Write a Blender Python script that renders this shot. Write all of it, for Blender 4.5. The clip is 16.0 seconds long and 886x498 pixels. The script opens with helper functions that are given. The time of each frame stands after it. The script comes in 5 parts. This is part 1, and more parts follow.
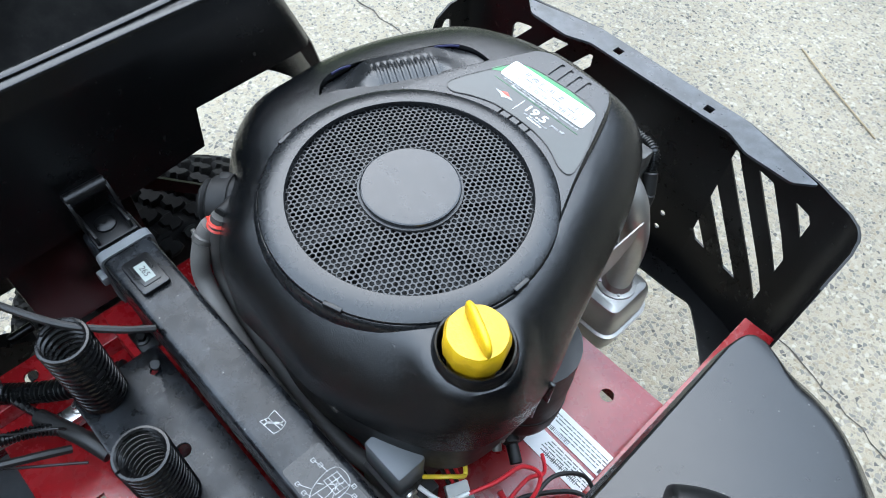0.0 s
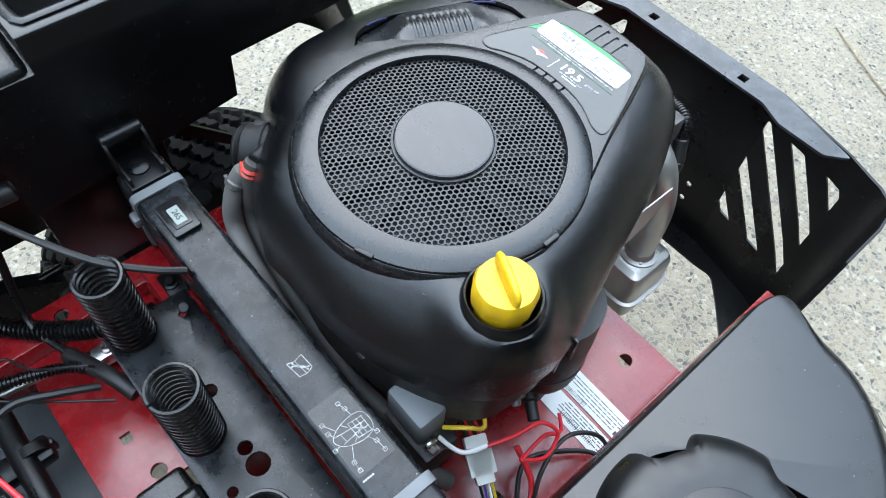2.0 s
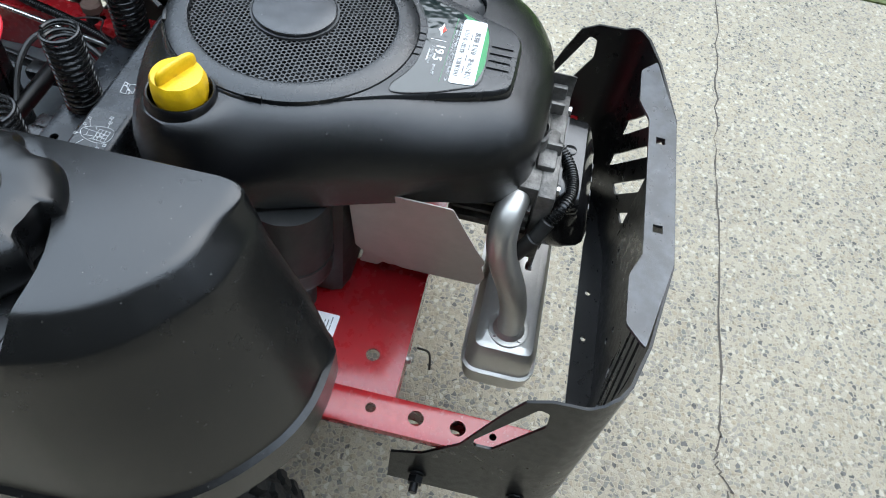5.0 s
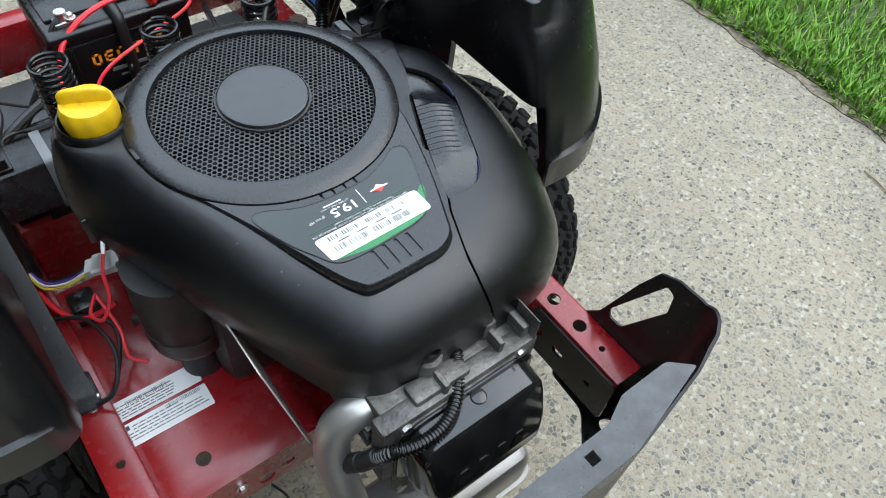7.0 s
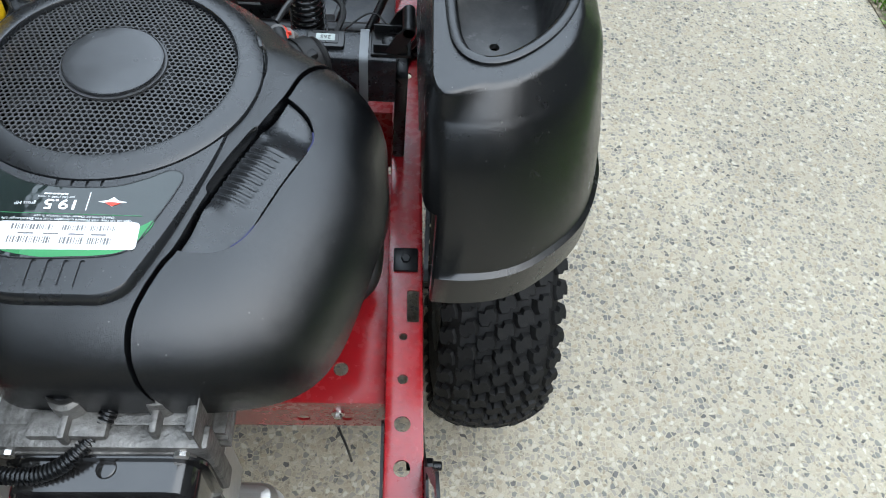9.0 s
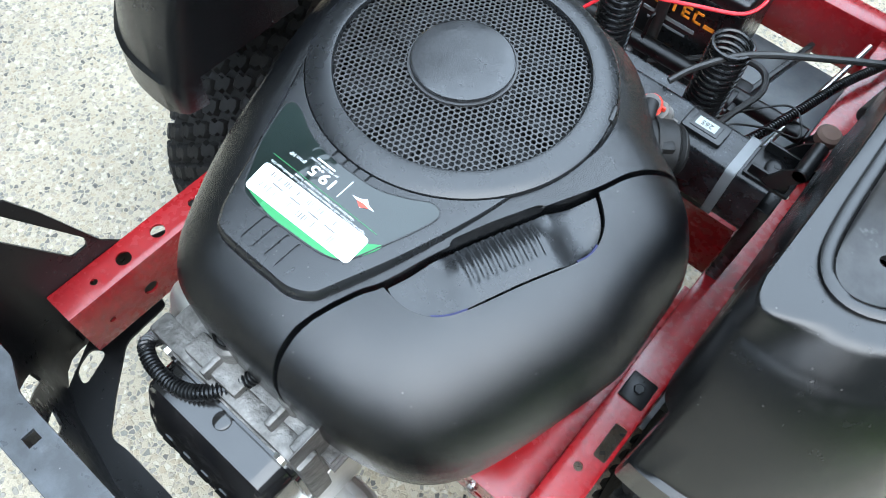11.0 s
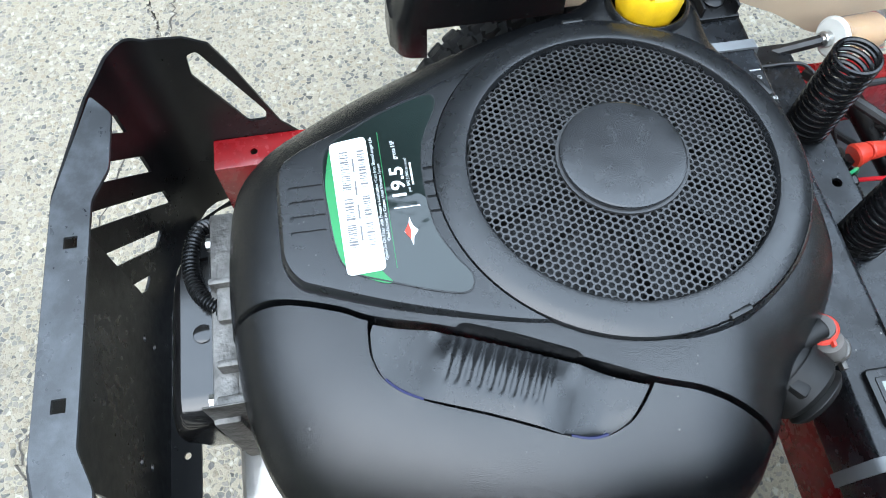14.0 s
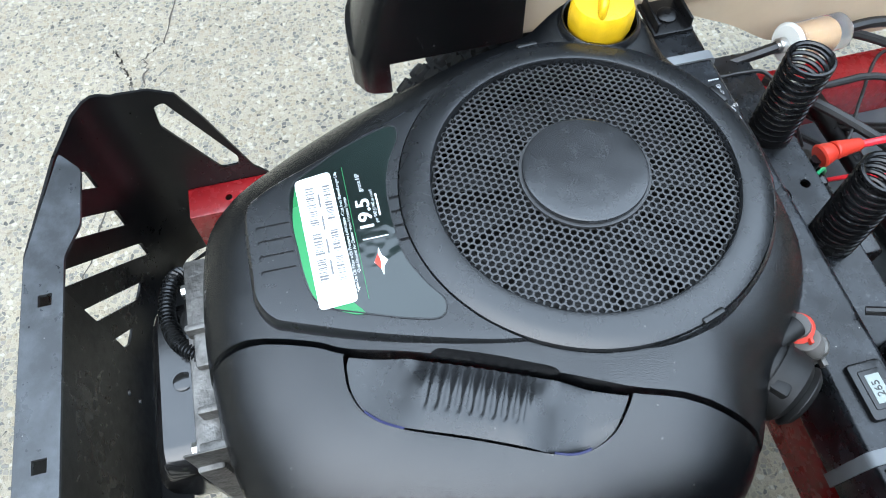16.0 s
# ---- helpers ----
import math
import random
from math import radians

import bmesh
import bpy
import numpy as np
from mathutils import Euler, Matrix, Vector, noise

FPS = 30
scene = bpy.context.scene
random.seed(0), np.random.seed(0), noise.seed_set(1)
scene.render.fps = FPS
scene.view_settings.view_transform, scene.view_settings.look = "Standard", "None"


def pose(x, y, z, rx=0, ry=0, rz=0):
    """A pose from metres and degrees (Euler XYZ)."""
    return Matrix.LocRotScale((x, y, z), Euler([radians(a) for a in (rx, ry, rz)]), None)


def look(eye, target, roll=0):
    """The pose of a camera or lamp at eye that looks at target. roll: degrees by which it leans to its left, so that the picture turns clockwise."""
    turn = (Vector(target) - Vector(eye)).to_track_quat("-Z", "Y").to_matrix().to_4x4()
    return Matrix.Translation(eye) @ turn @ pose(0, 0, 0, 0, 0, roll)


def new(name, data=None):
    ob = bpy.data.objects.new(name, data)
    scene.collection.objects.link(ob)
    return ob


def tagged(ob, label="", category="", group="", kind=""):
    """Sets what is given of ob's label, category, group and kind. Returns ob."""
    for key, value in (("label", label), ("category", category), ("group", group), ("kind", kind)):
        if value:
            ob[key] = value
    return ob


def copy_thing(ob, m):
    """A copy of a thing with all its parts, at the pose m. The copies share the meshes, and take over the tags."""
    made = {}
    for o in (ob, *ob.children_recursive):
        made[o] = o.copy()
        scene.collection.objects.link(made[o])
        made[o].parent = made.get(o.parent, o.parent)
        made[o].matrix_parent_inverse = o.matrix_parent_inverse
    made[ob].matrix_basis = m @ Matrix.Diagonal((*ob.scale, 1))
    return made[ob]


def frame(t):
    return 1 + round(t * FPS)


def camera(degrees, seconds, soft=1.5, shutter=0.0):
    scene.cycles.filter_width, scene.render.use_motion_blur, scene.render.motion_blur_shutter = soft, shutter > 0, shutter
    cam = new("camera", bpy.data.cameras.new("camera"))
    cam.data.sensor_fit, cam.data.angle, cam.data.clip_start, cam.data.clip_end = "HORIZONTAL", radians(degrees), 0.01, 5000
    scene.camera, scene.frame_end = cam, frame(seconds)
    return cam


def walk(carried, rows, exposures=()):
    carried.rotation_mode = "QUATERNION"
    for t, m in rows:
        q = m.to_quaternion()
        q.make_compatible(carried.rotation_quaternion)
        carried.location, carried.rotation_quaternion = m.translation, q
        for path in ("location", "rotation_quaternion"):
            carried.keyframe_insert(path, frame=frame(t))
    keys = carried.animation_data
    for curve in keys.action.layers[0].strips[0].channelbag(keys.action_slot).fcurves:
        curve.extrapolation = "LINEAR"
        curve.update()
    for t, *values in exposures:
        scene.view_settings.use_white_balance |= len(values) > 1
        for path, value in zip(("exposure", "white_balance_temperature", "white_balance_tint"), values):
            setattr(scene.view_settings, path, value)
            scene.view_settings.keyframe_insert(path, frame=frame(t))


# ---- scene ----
cam = camera(62.9, 16.0, 1.0)

PATH = [
    (0, (-0.286, 0.265, 1.22), (0.499, -0.588, -0.41), 4.7),
    (0.5, (-0.291, 0.281, 1.224), (0.488, -0.622, -0.382), 4.3),
    (1, (-0.287, 0.301, 1.204), (0.369, -0.675, -0.414), 15.6),
    (1.5, (-0.281, 0.321, 1.217), (0.41, -0.599, -0.419), 13.2),
    (2, (-0.29, 0.286, 1.214), (0.474, -0.499, -0.459), 5.8),
    (2.5, (-0.271, 0.196, 1.193), (0.642, -0.213, -0.539), 0.8),
    (3, (-0.326, 0.107, 1.189), (0.654, -0.062, -0.547), -1.0),
    (3.5, (-0.444, 0.085, 1.206), (0.617, 0.053, -0.489), -2.2),
    (4, (-0.58, 0.025, 1.247), (0.635, -0.123, -0.334), 4.6),
    (4.5, (-0.619, -0.062, 1.24), (0.586, -0.113, -0.355), 5.0),
    (4.7, (-0.611, -0.135, 1.225), (0.592, -0.144, -0.372), 8.1),
    (6.8, (-0.264, -0.437, 1.207), (0.638, 0.259, -0.437), 8.0),
    (7, (-0.209, -0.493, 1.222), (0.621, 0.392, -0.368), 7.7),
    (7.5, (-0.102, -0.58, 1.246), (0.42, 0.482, -0.366), 0.9),
    (8, (0.003, -0.562, 1.221), (0.465, 0.521, -0.396), 6.7),
    (8.2, (0.057, -0.536, 1.207), (0.533, 0.475, -0.452), 10.7),
    (10.3, (0.362, -0.439, 1.213), (-0.179, 0.624, -0.392), 4.3),
    (10.5, (0.322, -0.392, 1.217), (-0.17, 0.603, -0.447), 7.3),
    (11, (0.243, -0.329, 1.191), (-0.338, 0.437, -0.562), 4.1),
    (11.3, (0.256, -0.267, 1.149), (-0.499, 0.299, -0.615), -1.1),
    (11.5, (0.265, -0.202, 1.151), (-0.455, 0.281, -0.651), 3.0),
    (12, (0.265, -0.152, 1.13), (-0.473, 0.055, -0.717), -2.2),
    (12.5, (0.252, -0.157, 1.132), (-0.496, 0.063, -0.71), 2.3),
    (13, (0.241, -0.158, 1.145), (-0.556, 0.004, -0.682), 0.1),
    (13.5, (0.249, -0.162, 1.154), (-0.585, -0.083, -0.662), -3.7),
    (14, (0.25, -0.166, 1.158), (-0.641, -0.003, -0.625), 1.0),
    (14.5, (0.262, -0.161, 1.166), (-0.681, 0.035, -0.587), 0.7),
    (15, (0.267, -0.16, 1.165), (-0.693, 0.041, -0.578), 0.9),
    (15.5, (0.264, -0.148, 1.166), (-0.682, 0.052, -0.585), -0.7),
    (16, (0.258, -0.153, 1.157), (-0.71, 0.048, -0.581), -2.2),
]
walk(cam, [(t, look(eye, target, roll)) for t, eye, target, roll in PATH],
     ((0, 1.4, 6380, 10), (1.5, 1.30, 6450, 10), (2.5, 1.65, 6280, 8), (3, 1.75, 6250, 7), (3.5, 1.77, 6250, 6), (4.0, 1.48, 6400, 8), (4.5, 1.3, 6550, 10), (7, 0.92, 6850, 10), (8, 1.0, 6900, 10),
      (10.5, 1.72, 6450, 9), (11, 1.87, 6420, 8), (11.5, 1.72, 6420, 8), (12, 2.07, 6400, 7), (12.6, 2.08, 6400, 7), (13, 1.96, 6400, 8), (13.5, 1.63, 6420, 9), (16, 1.56, 6420, 9)))

# ---- light: bright overcast sky, a veiled sun ----
world = bpy.data.worlds.new("sky")
scene.world = world
world.use_nodes = True
wn = world.node_tree
sky = wn.nodes.new("ShaderNodeTexSky")
sky.sky_type, sky.sun_disc = "NISHITA", False
sky.sun_elevation, sky.sun_rotation = radians(46), radians(124)
sky.air_density, sky.dust_density, sky.ozone_density = 1.0, 1.5, 1.2
# thin cloud: brighter overhead than at the horizon
where = wn.nodes.new("ShaderNodeTexCoord")
axes = wn.nodes.new("ShaderNodeSeparateXYZ")
wn.links.new(where.outputs["Generated"], axes.inputs[0])
cloud = wn.nodes.new("ShaderNodeMapRange")
wn.links.new(axes.outputs["Z"], cloud.inputs["Value"])
cloud.inputs["From Min"].default_value, cloud.inputs["From Max"].default_value = 0.32, 0.62
cloud.inputs["To Min"].default_value, cloud.inputs["To Max"].default_value = 1.2, 15.5
tint = wn.nodes.new("ShaderNodeMix")
tint.data_type, tint.blend_type = "RGBA", "MULTIPLY"
tint.inputs[0].default_value = 1.0
wn.links.new(cloud.outputs[0], tint.inputs[6])
tint.inputs[7].default_value = (0.80, 0.97, 1.17, 1)
veil = wn.nodes.new("ShaderNodeMix")
veil.data_type = "RGBA"
veil.inputs[0].default_value = 0.75
wn.links.new(sky.outputs[0], veil.inputs[6])
wn.links.new(tint.outputs[2], veil.inputs[7])
wn.links.new(veil.outputs[2], wn.nodes["Background"].inputs[0])
wn.nodes["Background"].inputs[1].default_value = 0.15
sun = new("sun", bpy.data.lights.new("sun", "SUN"))
sun.data.energy, sun.data.angle, sun.data.color = 0.9, radians(70), (1.0, 0.97, 0.92)
sun.matrix_world = look((1.6, -0.9, 1.8), (0, 0, 0))


# ---- materials ----
def material(name):
    m = bpy.data.materials.new(name)
    m.use_nodes = True
    return m, m.node_tree, m.node_tree.nodes["Principled BSDF"]


def node(nt, kind, **values):
    n = nt.nodes.new(kind)
    for key, value in values.items():
        n.inputs[key.replace("_", " ")].default_value = value
    return n


def coords(nt):
    return nt.nodes.new("ShaderNodeTexCoord").outputs["Object"]


def noise_of(nt, where, scale, detail=3.0, rough=0.55):
    n = node(nt, "ShaderNodeTexNoise", Scale=scale, Detail=detail, Roughness=rough)
    nt.links.new(where, n.inputs["Vector"])
    return n.outputs["Fac"]


def ramp(nt, fac, stops):
    r = nt.nodes.new("ShaderNodeValToRGB")
    e = r.color_ramp.elements
    while len(e) < len(stops):
        e.new(0.5)
    for el, (at, col) in zip(e, stops):
        el.position, el.color = at, (*col, 1) if len(col) == 3 else col
    nt.links.new(fac, r.inputs["Fac"])
    return r.outputs["Color"]


def grey(*pairs):
    return [(at, (v, v, v)) for at, v in pairs]


def mix(nt, fac, a, b, how="MIX"):
    m = nt.nodes.new("ShaderNodeMix")
    m.data_type, m.blend_type = "RGBA", how
    for socket, value in ((m.inputs[0], fac), (m.inputs[6], a), (m.inputs[7], b)):
        if isinstance(value, (int, float)):
            socket.default_value = value
        elif isinstance(value, tuple):
            socket.default_value = (*value, 1)
        else:
            nt.links.new(value, socket)
    return m.outputs[2]


def bump(nt, bsdf, height, distance, strength=1.0, before=None):
    b = node(nt, "ShaderNodeBump", Strength=strength, Distance=distance)
    nt.links.new(height, b.inputs["Height"])
    if before is not None:
        nt.links.new(before, b.inputs["Normal"])
    nt.links.new(b.outputs[0], bsdf.inputs["Normal"])
    return b.outputs[0]


def surface(name, col, rough=0.5, metal=0.0, vary=0.25, grain=0.0, grain_size=700.0, dust=0.0, dust_col=(0.35, 0.33, 0.3),
            specks=0.0, wear=0.0, wear_col=(0.4, 0.4, 0.4), spec=0.5, coat=0.0, rough_vary=0.12, smudge=9.0):
    """A painted, moulded or cast surface: tone that drifts, dust, specks, scuffs and a fine grain."""
    m, nt, b = material(name)
    co = coords(nt)
    big = noise_of(nt, co, smudge, 4.0)
    fine = noise_of(nt, co, 90.0, 3.0)
    lo, hi = tuple(c * (1 - vary) for c in col), tuple(min(1, c * (1 + vary)) for c in col)
    colour = ramp(nt, big, [(0.3, lo), (0.7, hi)])
    if dust:
        amount = ramp(nt, noise_of(nt, co, smudge * 2.3, 5.0, 0.65), grey((0.42, 0.0), (0.78, dust)))
        colour = mix(nt, amount, colour, dust_col)
    if wear:
        amount = ramp(nt, noise_of(nt, co, 38.0, 6.0, 0.7), grey((0.62, 0.0), (0.7, wear)))
        colour = mix(nt, amount, colour, wear_col)
    if specks:
        v = node(nt, "ShaderNodeTexVoronoi", Scale=75.0)
        nt.links.new(co, v.inputs["Vector"])
        dots = ramp(nt, v.outputs["Distance"], grey((0.035, specks), (0.06, 0.0)))
        colour = mix(nt, dots, colour, (0.6, 0.58, 0.53))
    nt.links.new(colour, b.inputs["Base Color"])
    nt.links.new(ramp(nt, mix(nt, 0.5, big, fine), grey((0.3, max(0.03, rough - rough_vary)), (0.7, min(1, rough + rough_vary)))), b.inputs["Roughness"])
    b.inputs["Metallic"].default_value = metal
    b.inputs["Specular IOR Level"].default_value = spec
    b.inputs["Coat Weight"].default_value = coat
    b.inputs["Coat Roughness"].default_value = 0.15
    if grain:
        bump(nt, b, noise_of(nt, co, grain_size, 2.0, 0.6), grain)
    return m


COVER = surface("grained_black_plastic", (0.0022, 0.0025, 0.003), 0.14, grain=0.00036, grain_size=1250, wear=0.012, wear_col=(0.12, 0.12, 0.12), spec=0.6, rough_vary=0.04, specks=0.1, dust=0.03, dust_col=(0.05, 0.05, 0.05), vary=0.2)
SATIN_COVER = surface("satin_black_plastic", (0.006, 0.0066, 0.0075), 0.27, grain=0.0001, grain_size=1300, wear=0.012, wear_col=(0.12, 0.12, 0.12), spec=0.6, rough_vary=0.05, specks=0.08, dust=0.05, dust_col=(0.05, 0.055, 0.06), vary=0.2)
SMOOTH_BLACK = surface("smooth_black_plastic", (0.0035, 0.0037, 0.004), 0.3, spec=0.5, grain=0.00006, grain_size=1100, dust=0.04, dust_col=(0.05, 0.05, 0.05), vary=0.2)
FENDER = surface("fender_plastic", (0.003, 0.0032, 0.0035), 0.23, spec=0.58, grain=0.00014, rough_vary=0.07, grain_size=1500, specks=0.1, dust=0.05, dust_col=(0.05, 0.05, 0.05), vary=0.2, wear=0.015)
BIN_DUST = surface("dusty_plastic", (0.012, 0.012, 0.0125), 0.4, dust=0.45, dust_col=(0.11, 0.108, 0.1), grain=0.00012, grain_size=900, wear=0.25, wear_col=(0.2, 0.2, 0.19), smudge=6)
POWDER = surface("black_powder_coat", (0.0025, 0.0025, 0.0028), 0.32, spec=0.34, grain=0.0001, grain_size=900, dust=0.05, dust_col=(0.05, 0.048, 0.045), specks=0.12, wear=0.02)
# lighter copy of POWDER: dust, plus sky sheen put into the colour
SHEEN_DUST_COAT = surface("sheen_dust_powder_coat", (0.02, 0.022, 0.024), 0.33, spec=0.55, grain=0.0001, grain_size=900, dust=0.7, dust_col=(0.09, 0.1, 0.11), specks=0.2, wear=0.05, smudge=14)
PLATE = surface("scuffed_black_steel", (0.0035, 0.0038, 0.0045), 0.27, spec=0.34, dust=0.4, dust_col=(0.06, 0.068, 0.078), wear=0.12, grain=0.0001, specks=0.3, rough_vary=0.14, smudge=16)
RED = surface("red_paint", (0.25, 0.006, 0.009), 0.27, vary=0.15, dust=0.05, dust_col=(0.2, 0.1, 0.08), specks=0.15, grain=0.00008, grain_size=260, coat=0.4)
RED_PLASTIC = surface("red_plastic", (0.72, 0.025, 0.02), 0.35, vary=0.1)
CLAMP_RED = surface("red_painted_clip", (0.45, 0.03, 0.015), 0.4, vary=0.2, wear=0.4, wear_col=(0.25, 0.12, 0.09))
RED_WIRE = surface("red_wire", (0.62, 0.02, 0.03), 0.38, vary=0.1)
YELLOW = surface("yellow_plastic", (0.70, 0.43, 0.007), 0.38, vary=0.08, dust=0.5, dust_col=(0.22, 0.12, 0.01), wear=0.25, wear_col=(0.12, 0.07, 0.02), grain=0.0004, grain_size=300)
HUB = surface("hub_plastic", (0.013, 0.014, 0.0155), 0.24, spec=0.6, dust=0.12, dust_col=(0.1, 0.1, 0.1), grain=0.0007, grain_size=16, rough_vary=0.06, smudge=40)
SCREEN = surface("perforated_steel", (0.038, 0.0385, 0.04), 0.42, metal=0.2, dust=0.08, dust_col=(0.08, 0.08, 0.08))
FAN = surface("fan_plastic", (0.003, 0.003, 0.003), 0.55, spec=0.3, dust=0.12, dust_col=(0.05, 0.048, 0.045))
RUBBER = surface("hose_rubber", (0.006, 0.006, 0.006), 0.5, dust=0.1, dust_col=(0.1, 0.095, 0.09))
GREY_RUBBER = surface("weathered_hose", (0.095, 0.089, 0.083), 0.62, dust=0.4, dust_col=(0.16, 0.148, 0.135))
DARK_HOSE = surface("dark_hose", (0.05, 0.047, 0.044), 0.55, dust=0.4, dust_col=(0.12, 0.112, 0.105))
TYRE = surface("tyre_rubber", (0.004, 0.004, 0.004), 0.7, spec=0.25, dust=0.15, dust_col=(0.03, 0.028, 0.024), grain=0.0006, grain_size=300, wear=0.05, wear_col=(0.15, 0.135, 0.11))
BLACK_STEEL = surface("black_spring_steel", (0.002, 0.002, 0.0023), 0.24, spec=0.45, grain=0.0, dust=0.04, dust_col=(0.05, 0.048, 0.045), vary=0.1)
STEEL = surface("bright_steel", (0.56, 0.55, 0.53), 0.3, metal=1.0, vary=0.15, wear=0.2, wear_col=(0.3, 0.24, 0.18))
MUFFLER = surface("aluminised_steel", (0.50, 0.485, 0.455), 0.4, metal=0.85, vary=0.12, dust=0.15, dust_col=(0.4, 0.36, 0.3), grain=0.0003, grain_size=160)
CAST = surface("cast_aluminium", (0.14, 0.134, 0.125), 0.5, metal=0.6, vary=0.5, dust=0.9, dust_col=(0.022, 0.019, 0.016), smudge=26, grain=0.0012, grain_size=180)
SHIELD = surface("heat_shield", (0.44, 0.41, 0.38), 0.5, metal=0.5, vary=0.12, dust=0.3, dust_col=(0.3, 0.26, 0.23))
VALVE = surface("gloss_black_enamel", (0.004, 0.004, 0.0044), 0.14, coat=0.3, rough_vary=0.06, dust=0.03, wear=0.1, wear_col=(0.1, 0.1, 0.1))
GREY_TIE = surface("grey_nylon", (0.13, 0.137, 0.142), 0.5)
RUST = surface("rusty_cap", (0.1, 0.06, 0.045), 0.8, vary=0.4)
WHITE = surface("white_print", (0.78, 0.78, 0.77), 0.45, vary=0.04)
WORN_WHITE = surface("worn_white_print", (0.42, 0.42, 0.42), 0.5, vary=0.5, smudge=120)
PALE_INK = surface("faded_print", (0.1, 0.1, 0.1), 0.5)
INK = surface("dark_print", (0.03, 0.03, 0.03), 0.5)
GREEN = surface("green_print", (0.012, 0.15, 0.045), 0.3, vary=0.3)
LABEL = surface("label_film", (0.006, 0.011, 0.010), 0.07, spec=0.6, vary=0.3, rough_vary=0.03, dust=0.06, dust_col=(0.06, 0.08, 0.08), grain=0.0005, grain_size=38)
ORANGE = surface("orange_print", (0.75, 0.24, 0.02), 0.4)
SCARLET = surface("red_badge", (0.62, 0.035, 0.015), 0.35, vary=0.05)
LCD = surface("grey_display", (0.22, 0.25, 0.23), 0.2, vary=0.05)
MILKY = surface("milky_nylon", (0.62, 0.62, 0.58), 0.4)
BEIGE = surface("beige_tank", (0.45, 0.35, 0.24), 0.5, vary=0.1, dust=0.2)
BLUE_PRINT = surface("dark_blue_foam", (0.003, 0.005, 0.045), 0.6)
BLUE = surface("blue_sleeve", (0.015, 0.12, 0.5), 0.4)
PAPER = surface("filter_paper", (0.62, 0.36, 0.16), 0.7)
YELLOW_WIRE = surface("yellow_wire", (0.7, 0.5, 0.03), 0.4)
PURPLE = surface("purple_wire", (0.1, 0.05, 0.3), 0.4)
GREEN_WIRE = surface("green_wire", (0.02, 0.3, 0.12), 0.4)
TRAY = surface("grey_sheet", (0.06, 0.07, 0.075), 0.45, dust=0.2)

CLEAR, nt_clear, b_clear = material("clear_plastic")
b_clear.inputs["Base Color"].default_value = (0.9, 0.92, 0.92, 1)
b_clear.inputs["Transmission Weight"].default_value = 0.92
b_clear.inputs["Roughness"].default_value = 0.08
b_clear.inputs["IOR"].default_value = 1.3


def concrete_material():
    m, nt, b = material("exposed_aggregate_concrete")
    co = coords(nt)
    warp = node(nt, "ShaderNodeTexNoise", Scale=60.0, Detail=2.0)
    nt.links.new(co, warp.inputs["Vector"])
    moved = nt.nodes.new("ShaderNodeVectorMath")
    moved.operation = "MULTIPLY_ADD"
    nt.links.new(warp.outputs["Color"], moved.inputs[0])
    moved.inputs[1].default_value = (0.008, 0.008, 0.008)
    nt.links.new(co, moved.inputs[2])
    stones = node(nt, "ShaderNodeTexVoronoi", Scale=112.0, Randomness=1.0)
    small = node(nt, "ShaderNodeTexVoronoi", Scale=230.0)
    for v in (stones, small):
        nt.links.new(moved.outputs[0], v.inputs["Vector"])
    edge = node(nt, "ShaderNodeTexVoronoi", Scale=112.0)
    edge.feature = "DISTANCE_TO_EDGE"
    nt.links.new(moved.outputs[0], edge.inputs["Vector"])
    split = nt.nodes.new("ShaderNodeSeparateColor")
    nt.links.new(stones.outputs["Color"], split.inputs[0])
    split2 = nt.nodes.new("ShaderNodeSeparateColor")
    nt.links.new(small.outputs["Color"], split2.inputs[0])
    matrix = ramp(nt, noise_of(nt, co, 420.0, 4.0, 0.7), [(0.25, (0.235, 0.205, 0.15)), (0.7, (0.385, 0.338, 0.252))])
    chips = ramp(nt, split.outputs[0], [(0.0, (0.075, 0.072, 0.066)), (0.07, (0.14, 0.134, 0.12)), (0.18, (0.2, 0.188, 0.162)), (0.4, (0.25, 0.225, 0.18)), (0.6, (0.285, 0.238, 0.165)),
                                       (0.8, (0.32, 0.285, 0.22)), (1.0, (0.42, 0.385, 0.31))])
    is_chip = ramp(nt, edge.outputs["Distance"], grey((0.06, 0.0), (0.13, 1.0)))
    shown = ramp(nt, split.outputs[1], grey((0.14, 0.0), (0.18, 1.0)))
    some = mix(nt, 1.0, is_chip, shown, "MULTIPLY")
    colour = mix(nt, some, matrix, chips)
    grit = ramp(nt, split2.outputs[0], grey((0.06, 0.6), (0.16, 1.0)))
    colour = mix(nt, 0.75, colour, grit, "MULTIPLY")
    stain = ramp(nt, noise_of(nt, co, 1.3, 5.0, 0.6), grey((0.3, 0.8), (0.65, 1.06)))
    colour = mix(nt, 1.0, colour, stain, "MULTIPLY")
    nt.links.new(colour, b.inputs["Base Color"])
    b.inputs["Roughness"].default_value = 0.85
    first = bump(nt, b, some, 0.0012, 0.7)
    bump(nt, b, noise_of(nt, co, 420.0, 3.0, 0.7), 0.0012, 0.8, first)
    return m


CONCRETE = concrete_material()
CRACK = surface("crack_dirt", (0.07, 0.06, 0.05), 0.95, vary=0.4)
DRY = surface("dry_stem", (0.3, 0.23, 0.14), 0.8)


